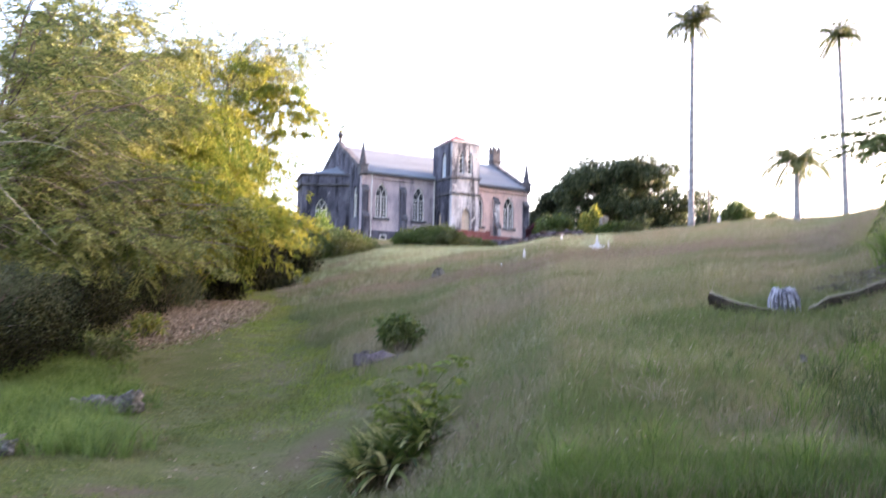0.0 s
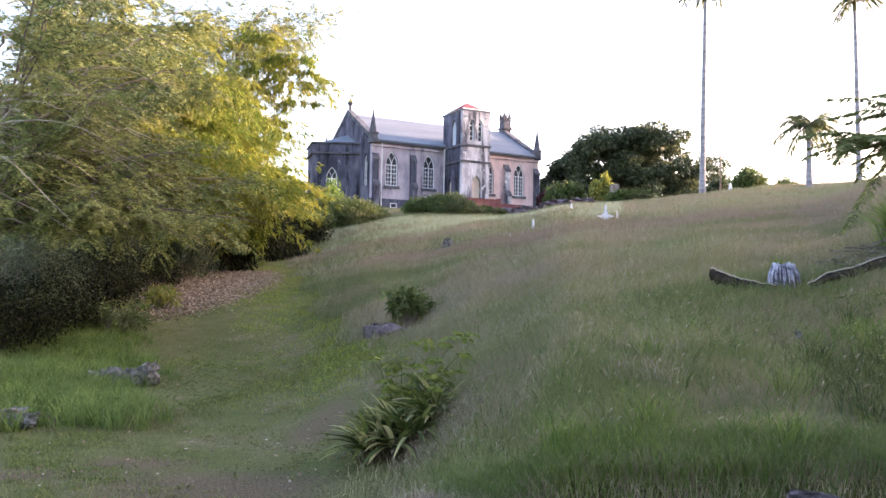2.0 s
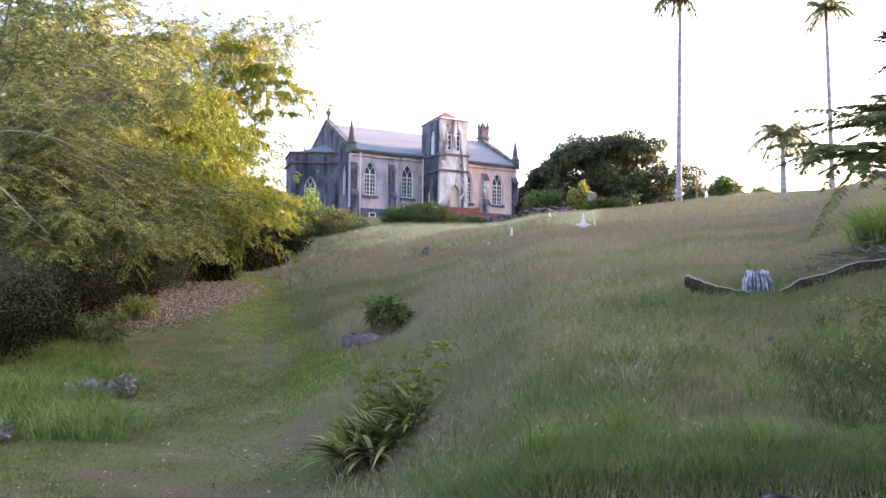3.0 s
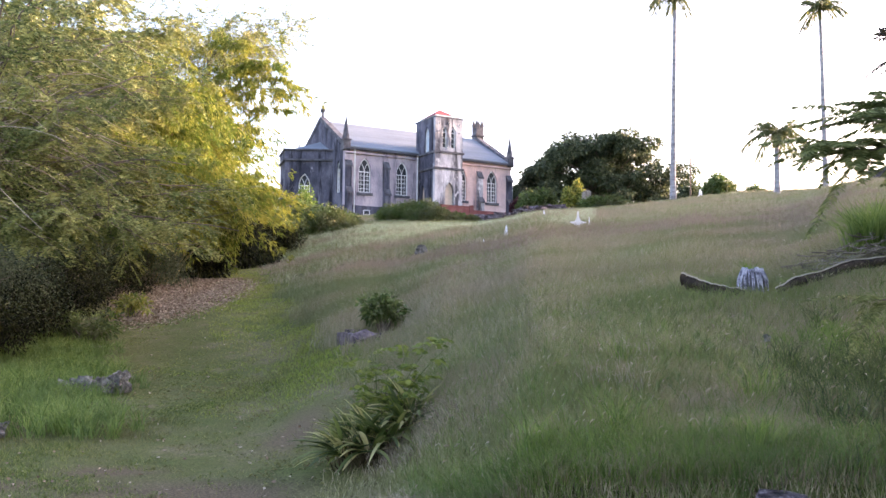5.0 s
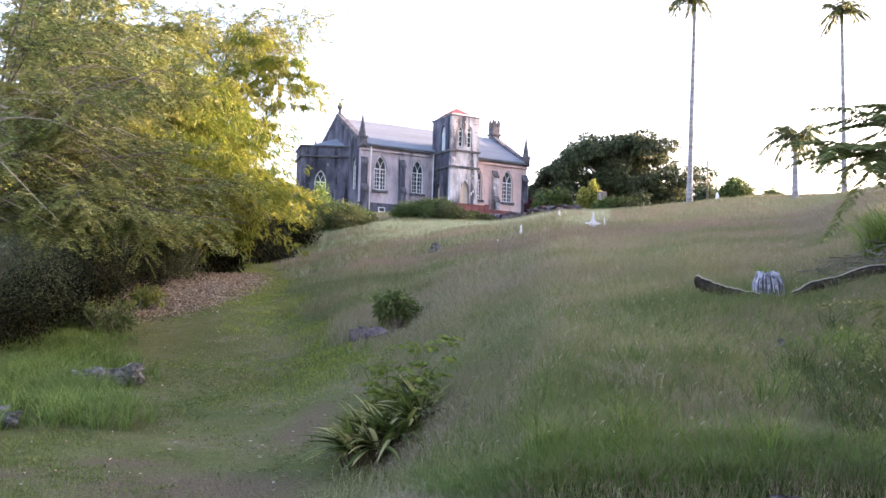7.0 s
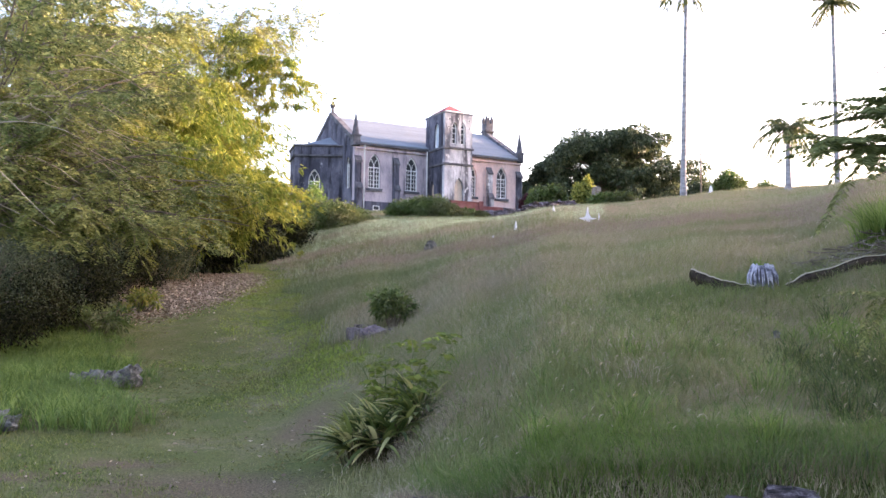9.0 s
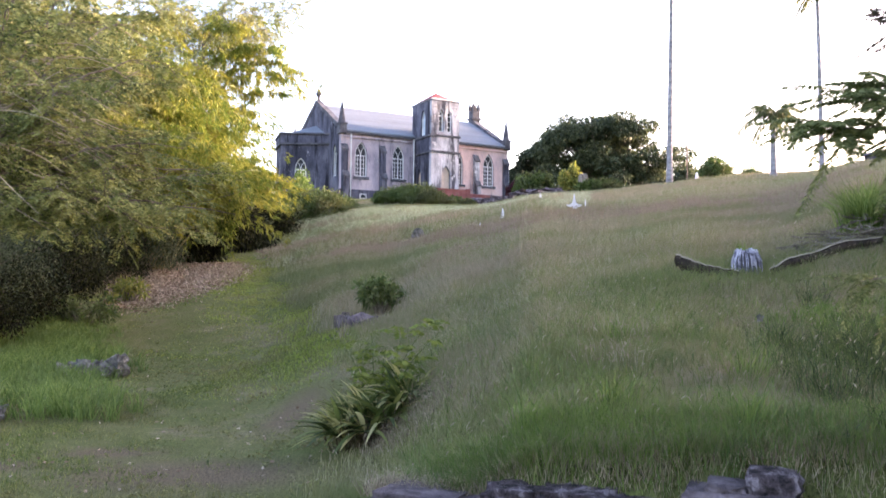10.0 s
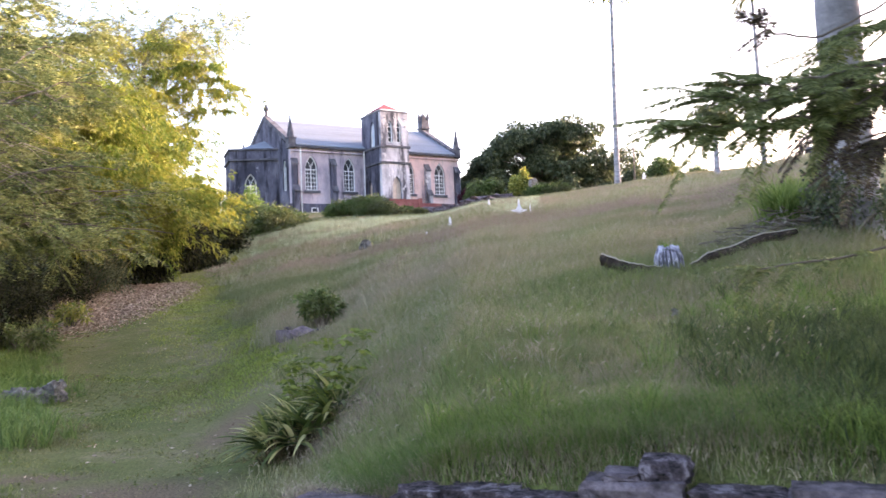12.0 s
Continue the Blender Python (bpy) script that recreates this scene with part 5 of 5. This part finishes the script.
# young feathery shrub above the lilies
limbs = [(0.5, 0.1, 0.95), (0.28, 0.2, 0.9), (-0.05, 0.1, 0.85), (-0.3, 0.0, 0.72), (0.4, -0.15, 0.62), (0.1, -0.1, 0.75), (-0.15, 0.1, 0.6), (0.62, 0.0, 0.9)]
sx, sy, sz = on_ground(0.35, 10.1)
shrub = thing("young_shrub", "young bright green feather-leaved shrub growing over the lilies", "shrub", (sx, sy, sz))
ribs = []
for i, e in enumerate(limbs):
    e = tuple(1.12 * v for v in e)
    pts = bent((0, 0, -0.05), e, -0.12, 6, 0.02, 200 + i)
    tubes("stem", [(pts, taper(0.009, 0.003, 6))], M_shrub, shrub, 5)
    for k in range(7):
        a = r0.uniform(0, 6.28)
        p = pts[2 + k % 5]
        ribs.append(bent(p, p + Vector((math.cos(a) * 0.26, math.sin(a) * 0.26, r0.uniform(-0.05, 0.14))), -0.03, 4))
frond_set(ribs, 0.085, 0.036, 0.03, M_young, "foliage", shrub, 0.8, 0.35, 0.1)
grass("dry_stalks", "pale dry grass stalks beside the lilies", 7000, -0.08, 0.09, 7.3, 9.6, 0.26, 0.50, 0.0065, 0.95, M_thatch, lambda x, y: smooth(1.2, 0.7, np.hypot((x - 0.78) / 0.4, (y - 9.3) / 0.7)), 1.0, None, 5)

# low stone wall
wall = thing("stone_wall", "low old stone retaining wall with mossy broken top", "wall", (WALL_A[0] + 0.09 * WALL_DIR[0], WALL_A[1] + 0.09 * WALL_DIR[1], -0.045), math.degrees(math.atan2(WALL_DIR[1], WALL_DIR[0])))
rw = random.Random(5)


def wall_block(x0, x1, z0, z1, material, rough, cuts=4, round_=0.12, y0=-0.02, deep=0.38, name="stone"):
    bm = stone_bm(x1 - x0 - 0.004, deep, z1 - z0 - 0.004, rough, cuts, rw.randint(0, 99), round_)
    bm.transform(Matrix.Translation(((x0 + x1) / 2, y0 + deep / 2 + rw.uniform(-0.012, 0.012), (z0 + z1) / 2)))
    return part(name, bm, material, wall)


x = 0.05
while x < 6.4:
    w = rw.uniform(0.42, 0.72)
    wall_block(x, x + w, -0.15, 0.18, M_stone, 0.07, 7, 0.04)
    x += w
x = 0.0
top_line = lambda x: 0.47 + 0.065 * x
while x < 6.4:
    w = rw.uniform(0.30, 0.62)
    wall_block(x, x + w, 0.17, top_line(x + w / 2), M_stone, 0.13, 8, 0.05)
    x += w
# top course: cut coping, broken rubble, then a squared block with a slab on it
for a, b, z1, mt, rg, rd in ((0.12, 0.72, 0.55, M_block, 0.10, 0.10), (0.72, 0.90, 0.54, M_block, 0.12, 0.1), (0.90, 1.30, 0.66, M_stone, 0.32, 0.35), (1.26, 1.74, 0.68, M_stone, 0.3, 0.3), (1.70, 2.17, 0.66, M_stone, 0.28, 0.3),
                             (2.15, 2.75, 0.78, M_block, 0.12, 0.12), (2.78, 3.3, 0.74, M_stone, 0.18, 0.3), (3.3, 3.9, 0.78, M_block, 0.1, 0.2), (3.9, 4.6, 0.82, M_stone, 0.15, 0.25), (4.6, 5.4, 0.86, M_block, 0.1, 0.2), (5.4, 6.4, 0.9, M_stone, 0.15, 0.25)):
    wall_block(a, b, top_line((a + b) / 2) - 0.04, z1 + 0.03, mt, rg, 7, rd, 0.02, 0.42)
wall_block(2.5, 2.78, 0.78, 0.93, M_stone, 0.2, 5, 0.35, 0.06, 0.26)
wall_block(2.28, 2.5, 0.78, 0.85, M_block, 0.2, 4, 0.3, 0.06, 0.24)
wall_block(-0.22, 0.08, -0.12, 0.34, M_stone, 0.25, 5, 0.4, 0.02, 0.34)
t = rng.uniform(0, 6, 8000)
q = rng.uniform(0.26, 0.56, 8000)
P = np.stack([WALL_A[0] + WALL_DIR[0] * t + WALL_N[0] * q, WALL_A[1] + WALL_DIR[1] * t + WALL_N[1] * q, np.zeros(8000)], 1)
P[:, 2] = np.maximum(ground(P[:, 0], P[:, 1]) - 0.02, 0.42 + 0.06 * t)
V, F = blade_mesh(P, rng.uniform(0.05, 0.22, 8000) * (0.5 + 0.6 * np.clip(wave(3 * t, 2 * q), 0, 1)), np.full(8000, 0.006), 1.1)
tagged(soup("dry_weeds", V, F, M_thatch), "brown dry weeds along the wall top", "grass", kind="stuff")

t = rng.uniform(-0.2, 6.2, 16000)
q = rng.uniform(0.30, 0.95, 16000)
P = np.stack([WALL_A[0] + WALL_DIR[0] * t + WALL_N[0] * q, WALL_A[1] + WALL_DIR[1] * t + WALL_N[1] * q, np.zeros(16000)], 1)
P[:, 2] = ground(P[:, 0], P[:, 1]) - 0.02
V, F = blade_mesh(P, rng.uniform(0.1, 0.32, 16000), np.full(16000, 0.0045), 0.9, (-0.2, -0.4, 0))
tagged(soup("meadow_grass", V, F, M_lush), "green grass leaning over the old wall top", "grass", kind="stuff")

# stump wrapped in grey fibre
pot = thing("palm_stump", "short palm stump draped in frayed grey fibre", "tree stump", on_ground(4.94, 11.49))
vs, fs = tube([(0, 0, -0.2), (0, 0, 0.1), (0.01, 0, 0.24), (0, 0, 0.3), (0, 0, 0.32)], [0.155, 0.155, 0.14, 0.1, 0.01], 14)
soup("stump", vs, fs, M_trim, pot, True)
for i in range(38):
    a = i * 2.399
    r1 = r0.uniform(0.02, 0.12)
    pts = [Vector((math.cos(a) * r1, math.sin(a) * r1, 0.33)), Vector((math.cos(a) * 0.12, math.sin(a) * 0.12, 0.34 + r0.uniform(0, 0.03))), Vector((math.cos(a + 0.1) * 0.175, math.sin(a + 0.1) * 0.175, 0.23)), Vector((math.cos(a + 0.15) * 0.19, math.sin(a + 0.15) * 0.19, r0.uniform(0.02, 0.16)))]
    tubes("strand", [(pts, [0.007, 0.010, 0.009, 0.004])], M_fibre, pot, 4)


M_frond_dark = rough_mat("dark_dry_frond", [(0.022, 0.016, 0.012), (0.062, 0.046, 0.034), (0.13, 0.10, 0.075)], 10, 60, 0.9, 0.4)


def palm_sheath(label, points, width, seed, rim_mat=M_rim, group="fallen palm fronds"):
    """A dry curled leaf base: a trough with a pale rim."""
    ob = thing("fallen_frond", label, "dead frond", (0, 0, 0), group=group)
    P = [Vector(p) for p in points]
    ob.location = P[0]
    P = [p - Vector(points[0]) for p in P]
    r = random.Random(seed)
    P = [P[i].lerp(P[i + 1], k / 6) + Vector((0, 0, r.uniform(-0.008, 0.008))) for i in range(len(P) - 1) for k in range(6)] + [P[-1]]
    bm = bmesh.new()
    rows = []
    n = len(P)
    for i, p in enumerate(P):
        d = (P[min(i + 1, n - 1)] - P[max(i - 1, 0)]).normalized()
        s = d.cross(Vector((0, 0, 1))).normalized()
        w = width * (0.55 + 0.45 * math.sin(math.pi * (0.1 + 0.8 * i / (n - 1))))
        rows.append([bm.verts.new(p + s * w * 0.45 * math.sin(math.pi * q) + Vector((0, 0, -w * q + (r.uniform(-0.30, 0.45) * w * (q - 0.4) if q > 0.5 else 0)))) for q in np.linspace(0, 1, 6)])
    for i in range(n - 1):
        for k in range(5):
            f = bm.faces.new((rows[i][k], rows[i][k + 1], rows[i + 1][k + 1], rows[i + 1][k]))
            f.smooth = True
    edge = [rows[i][0].co.copy() for i in range(n)]
    bmesh.ops.solidify(bm, geom=bm.faces[:], thickness=0.015)
    part("sheath", bm, M_frond_dark, ob)
    tubes("rim", [(edge, taper(0.013, 0.008, n - 1))], rim_mat, ob, 5)
    return ob


def gz(x, y, h):
    return on_ground(x, y, h)


palm_sheath("dry brown curled palm leaf base lying in the grass", [gz(4.12, 11.75, 0.36), gz(4.25, 11.65, 0.30), gz(4.4, 11.55, 0.23), gz(4.58, 11.45, 0.18), gz(4.8, 11.38, 0.13)], 0.21, 1)
palm_sheath("long dry palm leaf base with a bleached rim", [gz(5.15, 11.3, 0.14), gz(5.4, 11.3, 0.25), gz(5.75, 11.35, 0.24), gz(6.2, 11.45, 0.27), gz(6.7, 11.55, 0.24)], 0.16, 2)
n = 5200
px, py = rng.uniform(3.9, 7.0, n), rng.uniform(10.85, 11.42, n)
P = np.stack([px, py, ground(px, py) - 0.02], 1)
V, F = blade_mesh(P, rng.uniform(0.10, 0.27, n), np.full(n, 0.0075), 0.7)
tagged(soup("meadow_grass", V, F, M_field_near), "grass grown up in front of the fallen fronds", "grass", kind="stuff")
heap = []
for i in range(260):
    x, y = r0.uniform(6.0, 8.0), r0.uniform(11.7, 12.7)
    a = r0.uniform(-1.4, 1.5)
    L = r0.uniform(0.15, 0.55)
    z = float(ground(x, y)) + r0.uniform(0.02, 0.42) * smooth(5.4, 7.0, x)
    heap.append((bent((x - math.cos(a) * L / 2, y - math.sin(a) * L / 2, z), (x + math.cos(a) * L / 2, y + math.sin(a) * L / 2, z + r0.uniform(-0.05, 0.14)), 0.02, 4, 0.015, i), taper(0.012, 0.005, 4)))
tagged(tubes("brush_heap", heap, M_frond, None, 3), "heap of dry sticks and frond ribs under the palm", "brush heap", kind="stuff")


def tuft(at, n, h, material, label, w=0.012, lean=0.6):
    P = np.tile(np.array([[0, 0, -0.03]]), (n, 1)) + np.concatenate([rng.normal(0, 0.1 * h, (n, 2)), np.zeros((n, 1))], 1)
    V, F = blade_mesh(P, rng.uniform(0.5, 1.0, n) * h, np.full(n, w), lean)
    ob = soup("grass_tuft", V, F, material)
    ob.location = at
    return tagged(ob, label, "grass tuft")


tuft(gz(5.28, 12.5, 0), 160, 0.42, M_lush, "bright green grass tuft behind the stump", 0.014)
for x, y in ((6.95, 12.5), (7.25, 12.8), (7.6, 12.9)):
    tuft(gz(x, y, 0), 420, 1.05, M_lush, "big bright green grass tuft above the brush heap", 0.016, 0.75)
# tufts further right use the blade colour that has shade in it
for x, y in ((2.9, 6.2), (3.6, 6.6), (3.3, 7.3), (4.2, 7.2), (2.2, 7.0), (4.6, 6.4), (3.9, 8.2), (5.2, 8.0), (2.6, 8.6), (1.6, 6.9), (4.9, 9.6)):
    tuft(gz(x, y, 0), 80, 0.6, M_lush if x < 3.5 else M_coarse_shade, "coarse green grass tuft above the wall", 0.006, 1.0)

# graves and markers on the slope
def grave_cross(at, s, turn, label):
    g = thing("grave_marker", label, "grave marker", at, turn, "white grave markers")
    half = [(0.025, 0.95), (0.05, 0.66), (0.10, 0.52), (0.20, 0.45), (0.40, 0.42), (0.40, 0.38), (0.20, 0.32), (0.10, 0.22), (0.06, 0.0), (0.06, -0.35)]
    out = half + [(-x, z) for x, z in reversed(half)]
    part("cross", prism(bmesh.new(), [(x * s, z * s) for x, z in out], 0.1 * s, Matrix.Translation((0, -0.05 * s, 0))), M_marble, g)
    part("brace", prism(bmesh.new(), [(x * 0.7 * s, z * s * 0.6) for x, z in out], 0.1 * s, pose(0, 0, 0, 0, 0, 90) @ Matrix.Translation((0, -0.05 * s, 0))), M_marble, g)
    return g


grave_cross(at_fan(0.1815, 30.5, 0.02), 0.74, 5, "white cross-shaped grave marker rising from the grass")


def marker(at, h, w, label):
    vs, fs = tube([(0, 0, -0.1), (0, 0, h * 0.12), (0.01, 0, h * 0.4), (0, 0, h * 0.75), (0, 0, h)], [w * 0.6, w * 0.5, w * 0.28, w * 0.2, w * 0.05], 10)
    ob = soup("grave_marker", vs, fs, M_marble, None, True)
    ob.location = at
    return tagged(ob, label, "grave marker", "white grave markers")


marker(at_fan(0.096, 34), 0.42, 0.2, "small white tapered grave marker in the grass")
marker(at_fan(0.069, 30), 0.2, 0.12, "tiny white stone marker in the grass")
marker(at_fan(0.141, 45), 0.5, 0.25, "small white stone marker on the slope")
marker(at_fan(0.329, 76), 0.85, 0.6, "white pointed tombstone on the crest")
marker(at_fan(0.195, 30.8), 0.5, 0.13, "small white post beside the cross marker")
post = tubes("pole", [([(0, 0, -0.5), (0.02, 0, 2.0), (0.0, 0, 4.3)], [0.09, 0.08, 0.07])], M_bark, None, 8)
post.location = at_fan(0.317, 80)
tagged(post, "thin weathered wooden pole on the crest", "pole")

# low red wall and steps before the tower
e1, e2 = Vector((math.cos(radians(PHI)), math.sin(radians(PHI)), 0)), Vector((-math.sin(radians(PHI)), math.cos(radians(PHI)), 0))
rp = Vector((-7.27, 84.8, 10.6)) + e1 * 8.0 - e2 * 5.6
red = thing("red_terrace_wall", "low dull red painted terrace wall before the tower", "wall", rp, PHI)
part("wall_panel", boxed(0, 3.4, 0, 0.3, -1.6, 0.75, bevel=0.02), M_redwall, red)
part("wall_panel", boxed(3.43, 7.6, 0.05, 0.35, -1.6, 0.5, bevel=0.02), M_redwall, red)
part("wall_cap", boxed(-0.05, 3.42, -0.04, 0.34, 0.752, 0.84), M_redwall, red)
part("pier", boxed(3.42 - 0.25, 3.42 + 0.25, -0.06, -0.003, -1.6, 0.95, bevel=0.02), M_redwall, red)

# car on the crest
car = thing("parked_car", "white car parked behind the crest, only its roof showing", "car", at_fan(0.372, 91.5, 0.0), 12)
part("body", prism(bmesh.new(), [(-2.1, 0.35), (2.1, 0.35), (2.15, 0.75), (1.9, 0.95), (1.0, 1.02), (0.45, 1.55), (-1.3, 1.6), (-1.95, 1.05), (-2.15, 0.8)], 1.7, Matrix.Translation((0, -0.85, 0))), M_car, car)
part("window", prism(bmesh.new(), [(-1.75, 1.08), (0.85, 1.05), (0.38, 1.48), (-1.22, 1.52)], 0.02, Matrix.Translation((0, -0.872, 0))), M_glass, car)
for x in (-1.35, 1.35):
    for y in (-0.78, 0.78):
        bm = bmesh.new()
        bmesh.ops.create_cone(bm, segments=16, radius1=0.33, radius2=0.33, depth=0.2, cap_ends=True, matrix=Matrix.Translation((x, y, 0.3)) @ pose(0, 0, 0, 90))
        part("wheel", bm, M_glass, car)

# small house beyond the near palm
house = thing("small_house", "small dark weathered house on the hilltop", "house", (50.5, 86.5, float(ground(50.5, 86.5))), 10)
part("wall", boxed(-3.0, 3.0, -2, 2, -1.0, 2.6), M_greywall, house)
part("roof", prism(bmesh.new(), [(-3.4, 2.6), (3.4, 2.6), (3.0, 2.9), (-3.0, 2.9)], 4.8, Matrix.Translation((0, -2.4, 0))), M_trim, house)
part("window", boxed(-0.4, 0.5, -2.03, -2.003, 1.0, 1.9), M_paleglass, house)
part("window", boxed(1.4, 2.2, -2.03, -2.003, 1.0, 1.9), M_paleglass, house)

# ---- the feathery tree whose branches hang in from the side ----
fx, fy, fz = on_ground(7.2, 6.6)
flame = thing("flame_tree", "feathery-leaved tree whose branches hang over the grass", "tree", (fx, fy, fz))
trunk_line = bent((0, 0, -0.4), (-0.35, -0.2, 4.6), 0, 7, 0.06, 3)
tubes("trunk", [(trunk_line, taper(0.2, 0.11, 7))], M_bark, flame, 10)


def feather_leaf(parent, p, d, L, material):
    """One twice-feathered leaf: narrow pinnae in two rows, longest in the middle, on a drooping rib."""
    d = d.normalized()
    m = int(L / 0.0115)
    t = np.linspace(0.06, 1.0, m)[:, None]
    X = np.array(p) + np.array(d) * L * t - np.array([0, 0, 0.22 * L]) * t ** 2
    T = unit(np.array(d)[None] - np.array([0, 0, 0.44]) * t)
    side = unit(np.cross(T, np.tile([0.0, 0.0, 1.0], (m, 1))))
    size = 0.066 * np.sin(np.pi * (0.14 + 0.8 * t[:, 0])) ** 0.6
    C, D, Z = [], [], []
    for sg in (-1, 1):
        C.append(X)
        D.append(side * sg + T * 0.42 + np.array([0, 0, -0.12]) + rng.normal(0, 0.05, X.shape))
        Z.append(size)
    C.append(X[:-1])
    D.append(X[1:] - X[:-1])
    Z.append(np.full(m - 1, 0.016))
    V, F = leaf_cards(np.concatenate(C), np.concatenate(D), np.concatenate(Z), 0.0135, 0.1)
    return soup("feather_leaf", V, F, material, parent)


def branch(points, r_base, leaves, seed, size=0.36, material=M_fern, hanging=(), start=0.4):
    """Points run from the trunk to the tip; leaves stand alternately along it, some hang straight down."""
    r = random.Random(seed)
    P = [Vector(p) - Vector((fx, fy, fz)) for p in points]
    fine = []
    for i in range(len(P) - 1):
        for k in range(5):
            fine.append(P[i].lerp(P[i + 1], k / 5) + Vector((0, 0, r.uniform(-0.012, 0.012))))
    fine.append(P[-1])
    n = len(fine) - 1
    limb = tubes("limb", [(fine, taper(r_base, 0.005, n))], M_bark, flame, 7)
    for i in range(int(leaves * 1.7)):
        f = (start + (1 - start) * (i + r.uniform(0.2, 1.0)) / int(leaves * 1.7)) * n
        k = min(int(f), n - 1)
        p = fine[k].lerp(fine[k + 1], f - k)
        w = (fine[k + 1] - fine[k]).normalized()
        sd = Vector((w.y, -w.x, 0)) * (-1 if i % 2 else 1)
        d = w * r.uniform(0.6, 1.1) + sd * r.uniform(0.25, 0.85) + Vector((0, 0, r.uniform(-0.32, 0.36)))
        feather_leaf(limb, p, d, size * r.uniform(0.75, 1.15), material)
    for f, L in hanging:
        k = min(int(f * n), n - 1)
        w = (fine[k + 1] - fine[k]).normalized()
        feather_leaf(limb, fine[k], w * r.uniform(0.4, 0.8) + Vector((0, 0, -0.75)), L, material)


T = lambda h: (fx - 0.3, fy - 0.15, fz + h)
branch([T(1.9), (5.4, 5.9, 3.3), (4.2, 5.3, 2.98), (3.6, 5.05, 2.76), (3.1, 4.87, 2.68), (2.82, 4.8, 2.67), (2.66, 4.75, 2.69)], 0.022, 26, 1, 0.30, hanging=((0.80, 0.46), (0.66, 0.40), (0.60, 0.42), (0.92, 0.2)))
branch([T(1.9), (5.2, 5.75, 3.2), (4.1, 5.2, 2.98), (3.5, 4.95, 2.84), (3.1, 4.82, 2.80), (2.8, 4.75, 2.82)], 0.014, 22, 2, 0.30)
branch([T(2.0), (5.2, 5.8, 3.4), (4.2, 5.4, 3.14), (3.7, 5.15, 3.0), (3.3, 5.0, 2.92), (3.05, 4.9, 2.9)], 0.014, 22, 16, 0.32)
branch([T(0.9), (6.0, 6.9, 2.25), (5.07, 6.97, 2.12), (4.4, 6.8, 2.02), (3.95, 6.7, 1.99), (3.8, 6.66, 1.98)], 0.014, 8, 4, 0.42, M_fern, ((0.8, 0.42), (0.68, 0.5), (0.92, 0.26)))
branch([T(2.7), (5.6, 6.2, 4.0), (4.63, 6.05, 3.72), (4.1, 5.95, 3.46), (3.75, 5.85, 3.44), (3.6, 5.8, 3.5)], 0.012, 5, 5, 0.24, M_fern_silhouette, (), 0.8)
branch([T(2.3), (5.6, 6.1, 3.45), (4.7, 5.8, 3.3), (4.1, 5.55, 3.15), (3.75, 5.4, 3.0)], 0.02, 26, 7, 0.34, M_fern_silhouette, ((0.75, 0.4), (0.9, 0.35)))
branch([T(2.2), (5.4, 6.0, 3.3), (4.6, 5.7, 3.1), (4.0, 5.5, 2.9), (3.7, 5.35, 2.75)], 0.02, 26, 9, 0.34, M_fern_silhouette, ((0.7, 0.4), (0.85, 0.4), (0.97, 0.3)))
branch([T(1.7), (5.6, 6.1, 2.95), (4.8, 5.8, 2.85), (4.3, 5.6, 2.75), (3.95, 5.45, 2.6)], 0.016, 20, 10, 0.34, M_fern_silhouette, ((0.8, 0.35), (0.95, 0.4)))
branch([T(2.6), (5.6, 6.1, 3.8), (4.7, 5.85, 3.6), (4.2, 5.7, 3.42), (3.9, 5.6, 3.25)], 0.016, 22, 15, 0.34, M_fern)
branch([T(2.1), (5.4, 5.95, 3.25), (4.6, 5.6, 3.1), (3.95, 5.3, 2.92), (3.6, 5.12, 2.82)], 0.018, 20, 8, 0.34, M_fern, ((0.9, 0.45), (0.97, 0.36)))
bush("vine", "dark leafy vine round the foot of the near palm", on_ground(7.6, 11.75), (0.7, 0.5, 1.5), 2600, 0.07, 0.045, M_dark, 14, 71, category="vine")

# the rest of its crown, unseen overhead, added to shade the grass below
r4 = random.Random(12)
cents = [(r4.uniform(-2.6, 3.4), r4.uniform(-4.2, 2.8), r4.uniform(4.6, 7.0)) for i in range(64)]
for i in range(9):
    tubes("limb", [(bent(trunk_line[-1], cents[i], -0.3, 6, 0.1, 90 + i), taper(0.06, 0.015, 6))], M_bark, flame, 6)
lumps_crown(cents, [(1.0, 1.0, 0.4)] * 64, 60000, 0.2, 0.085, M_fern, "crown", flame, 0.1)
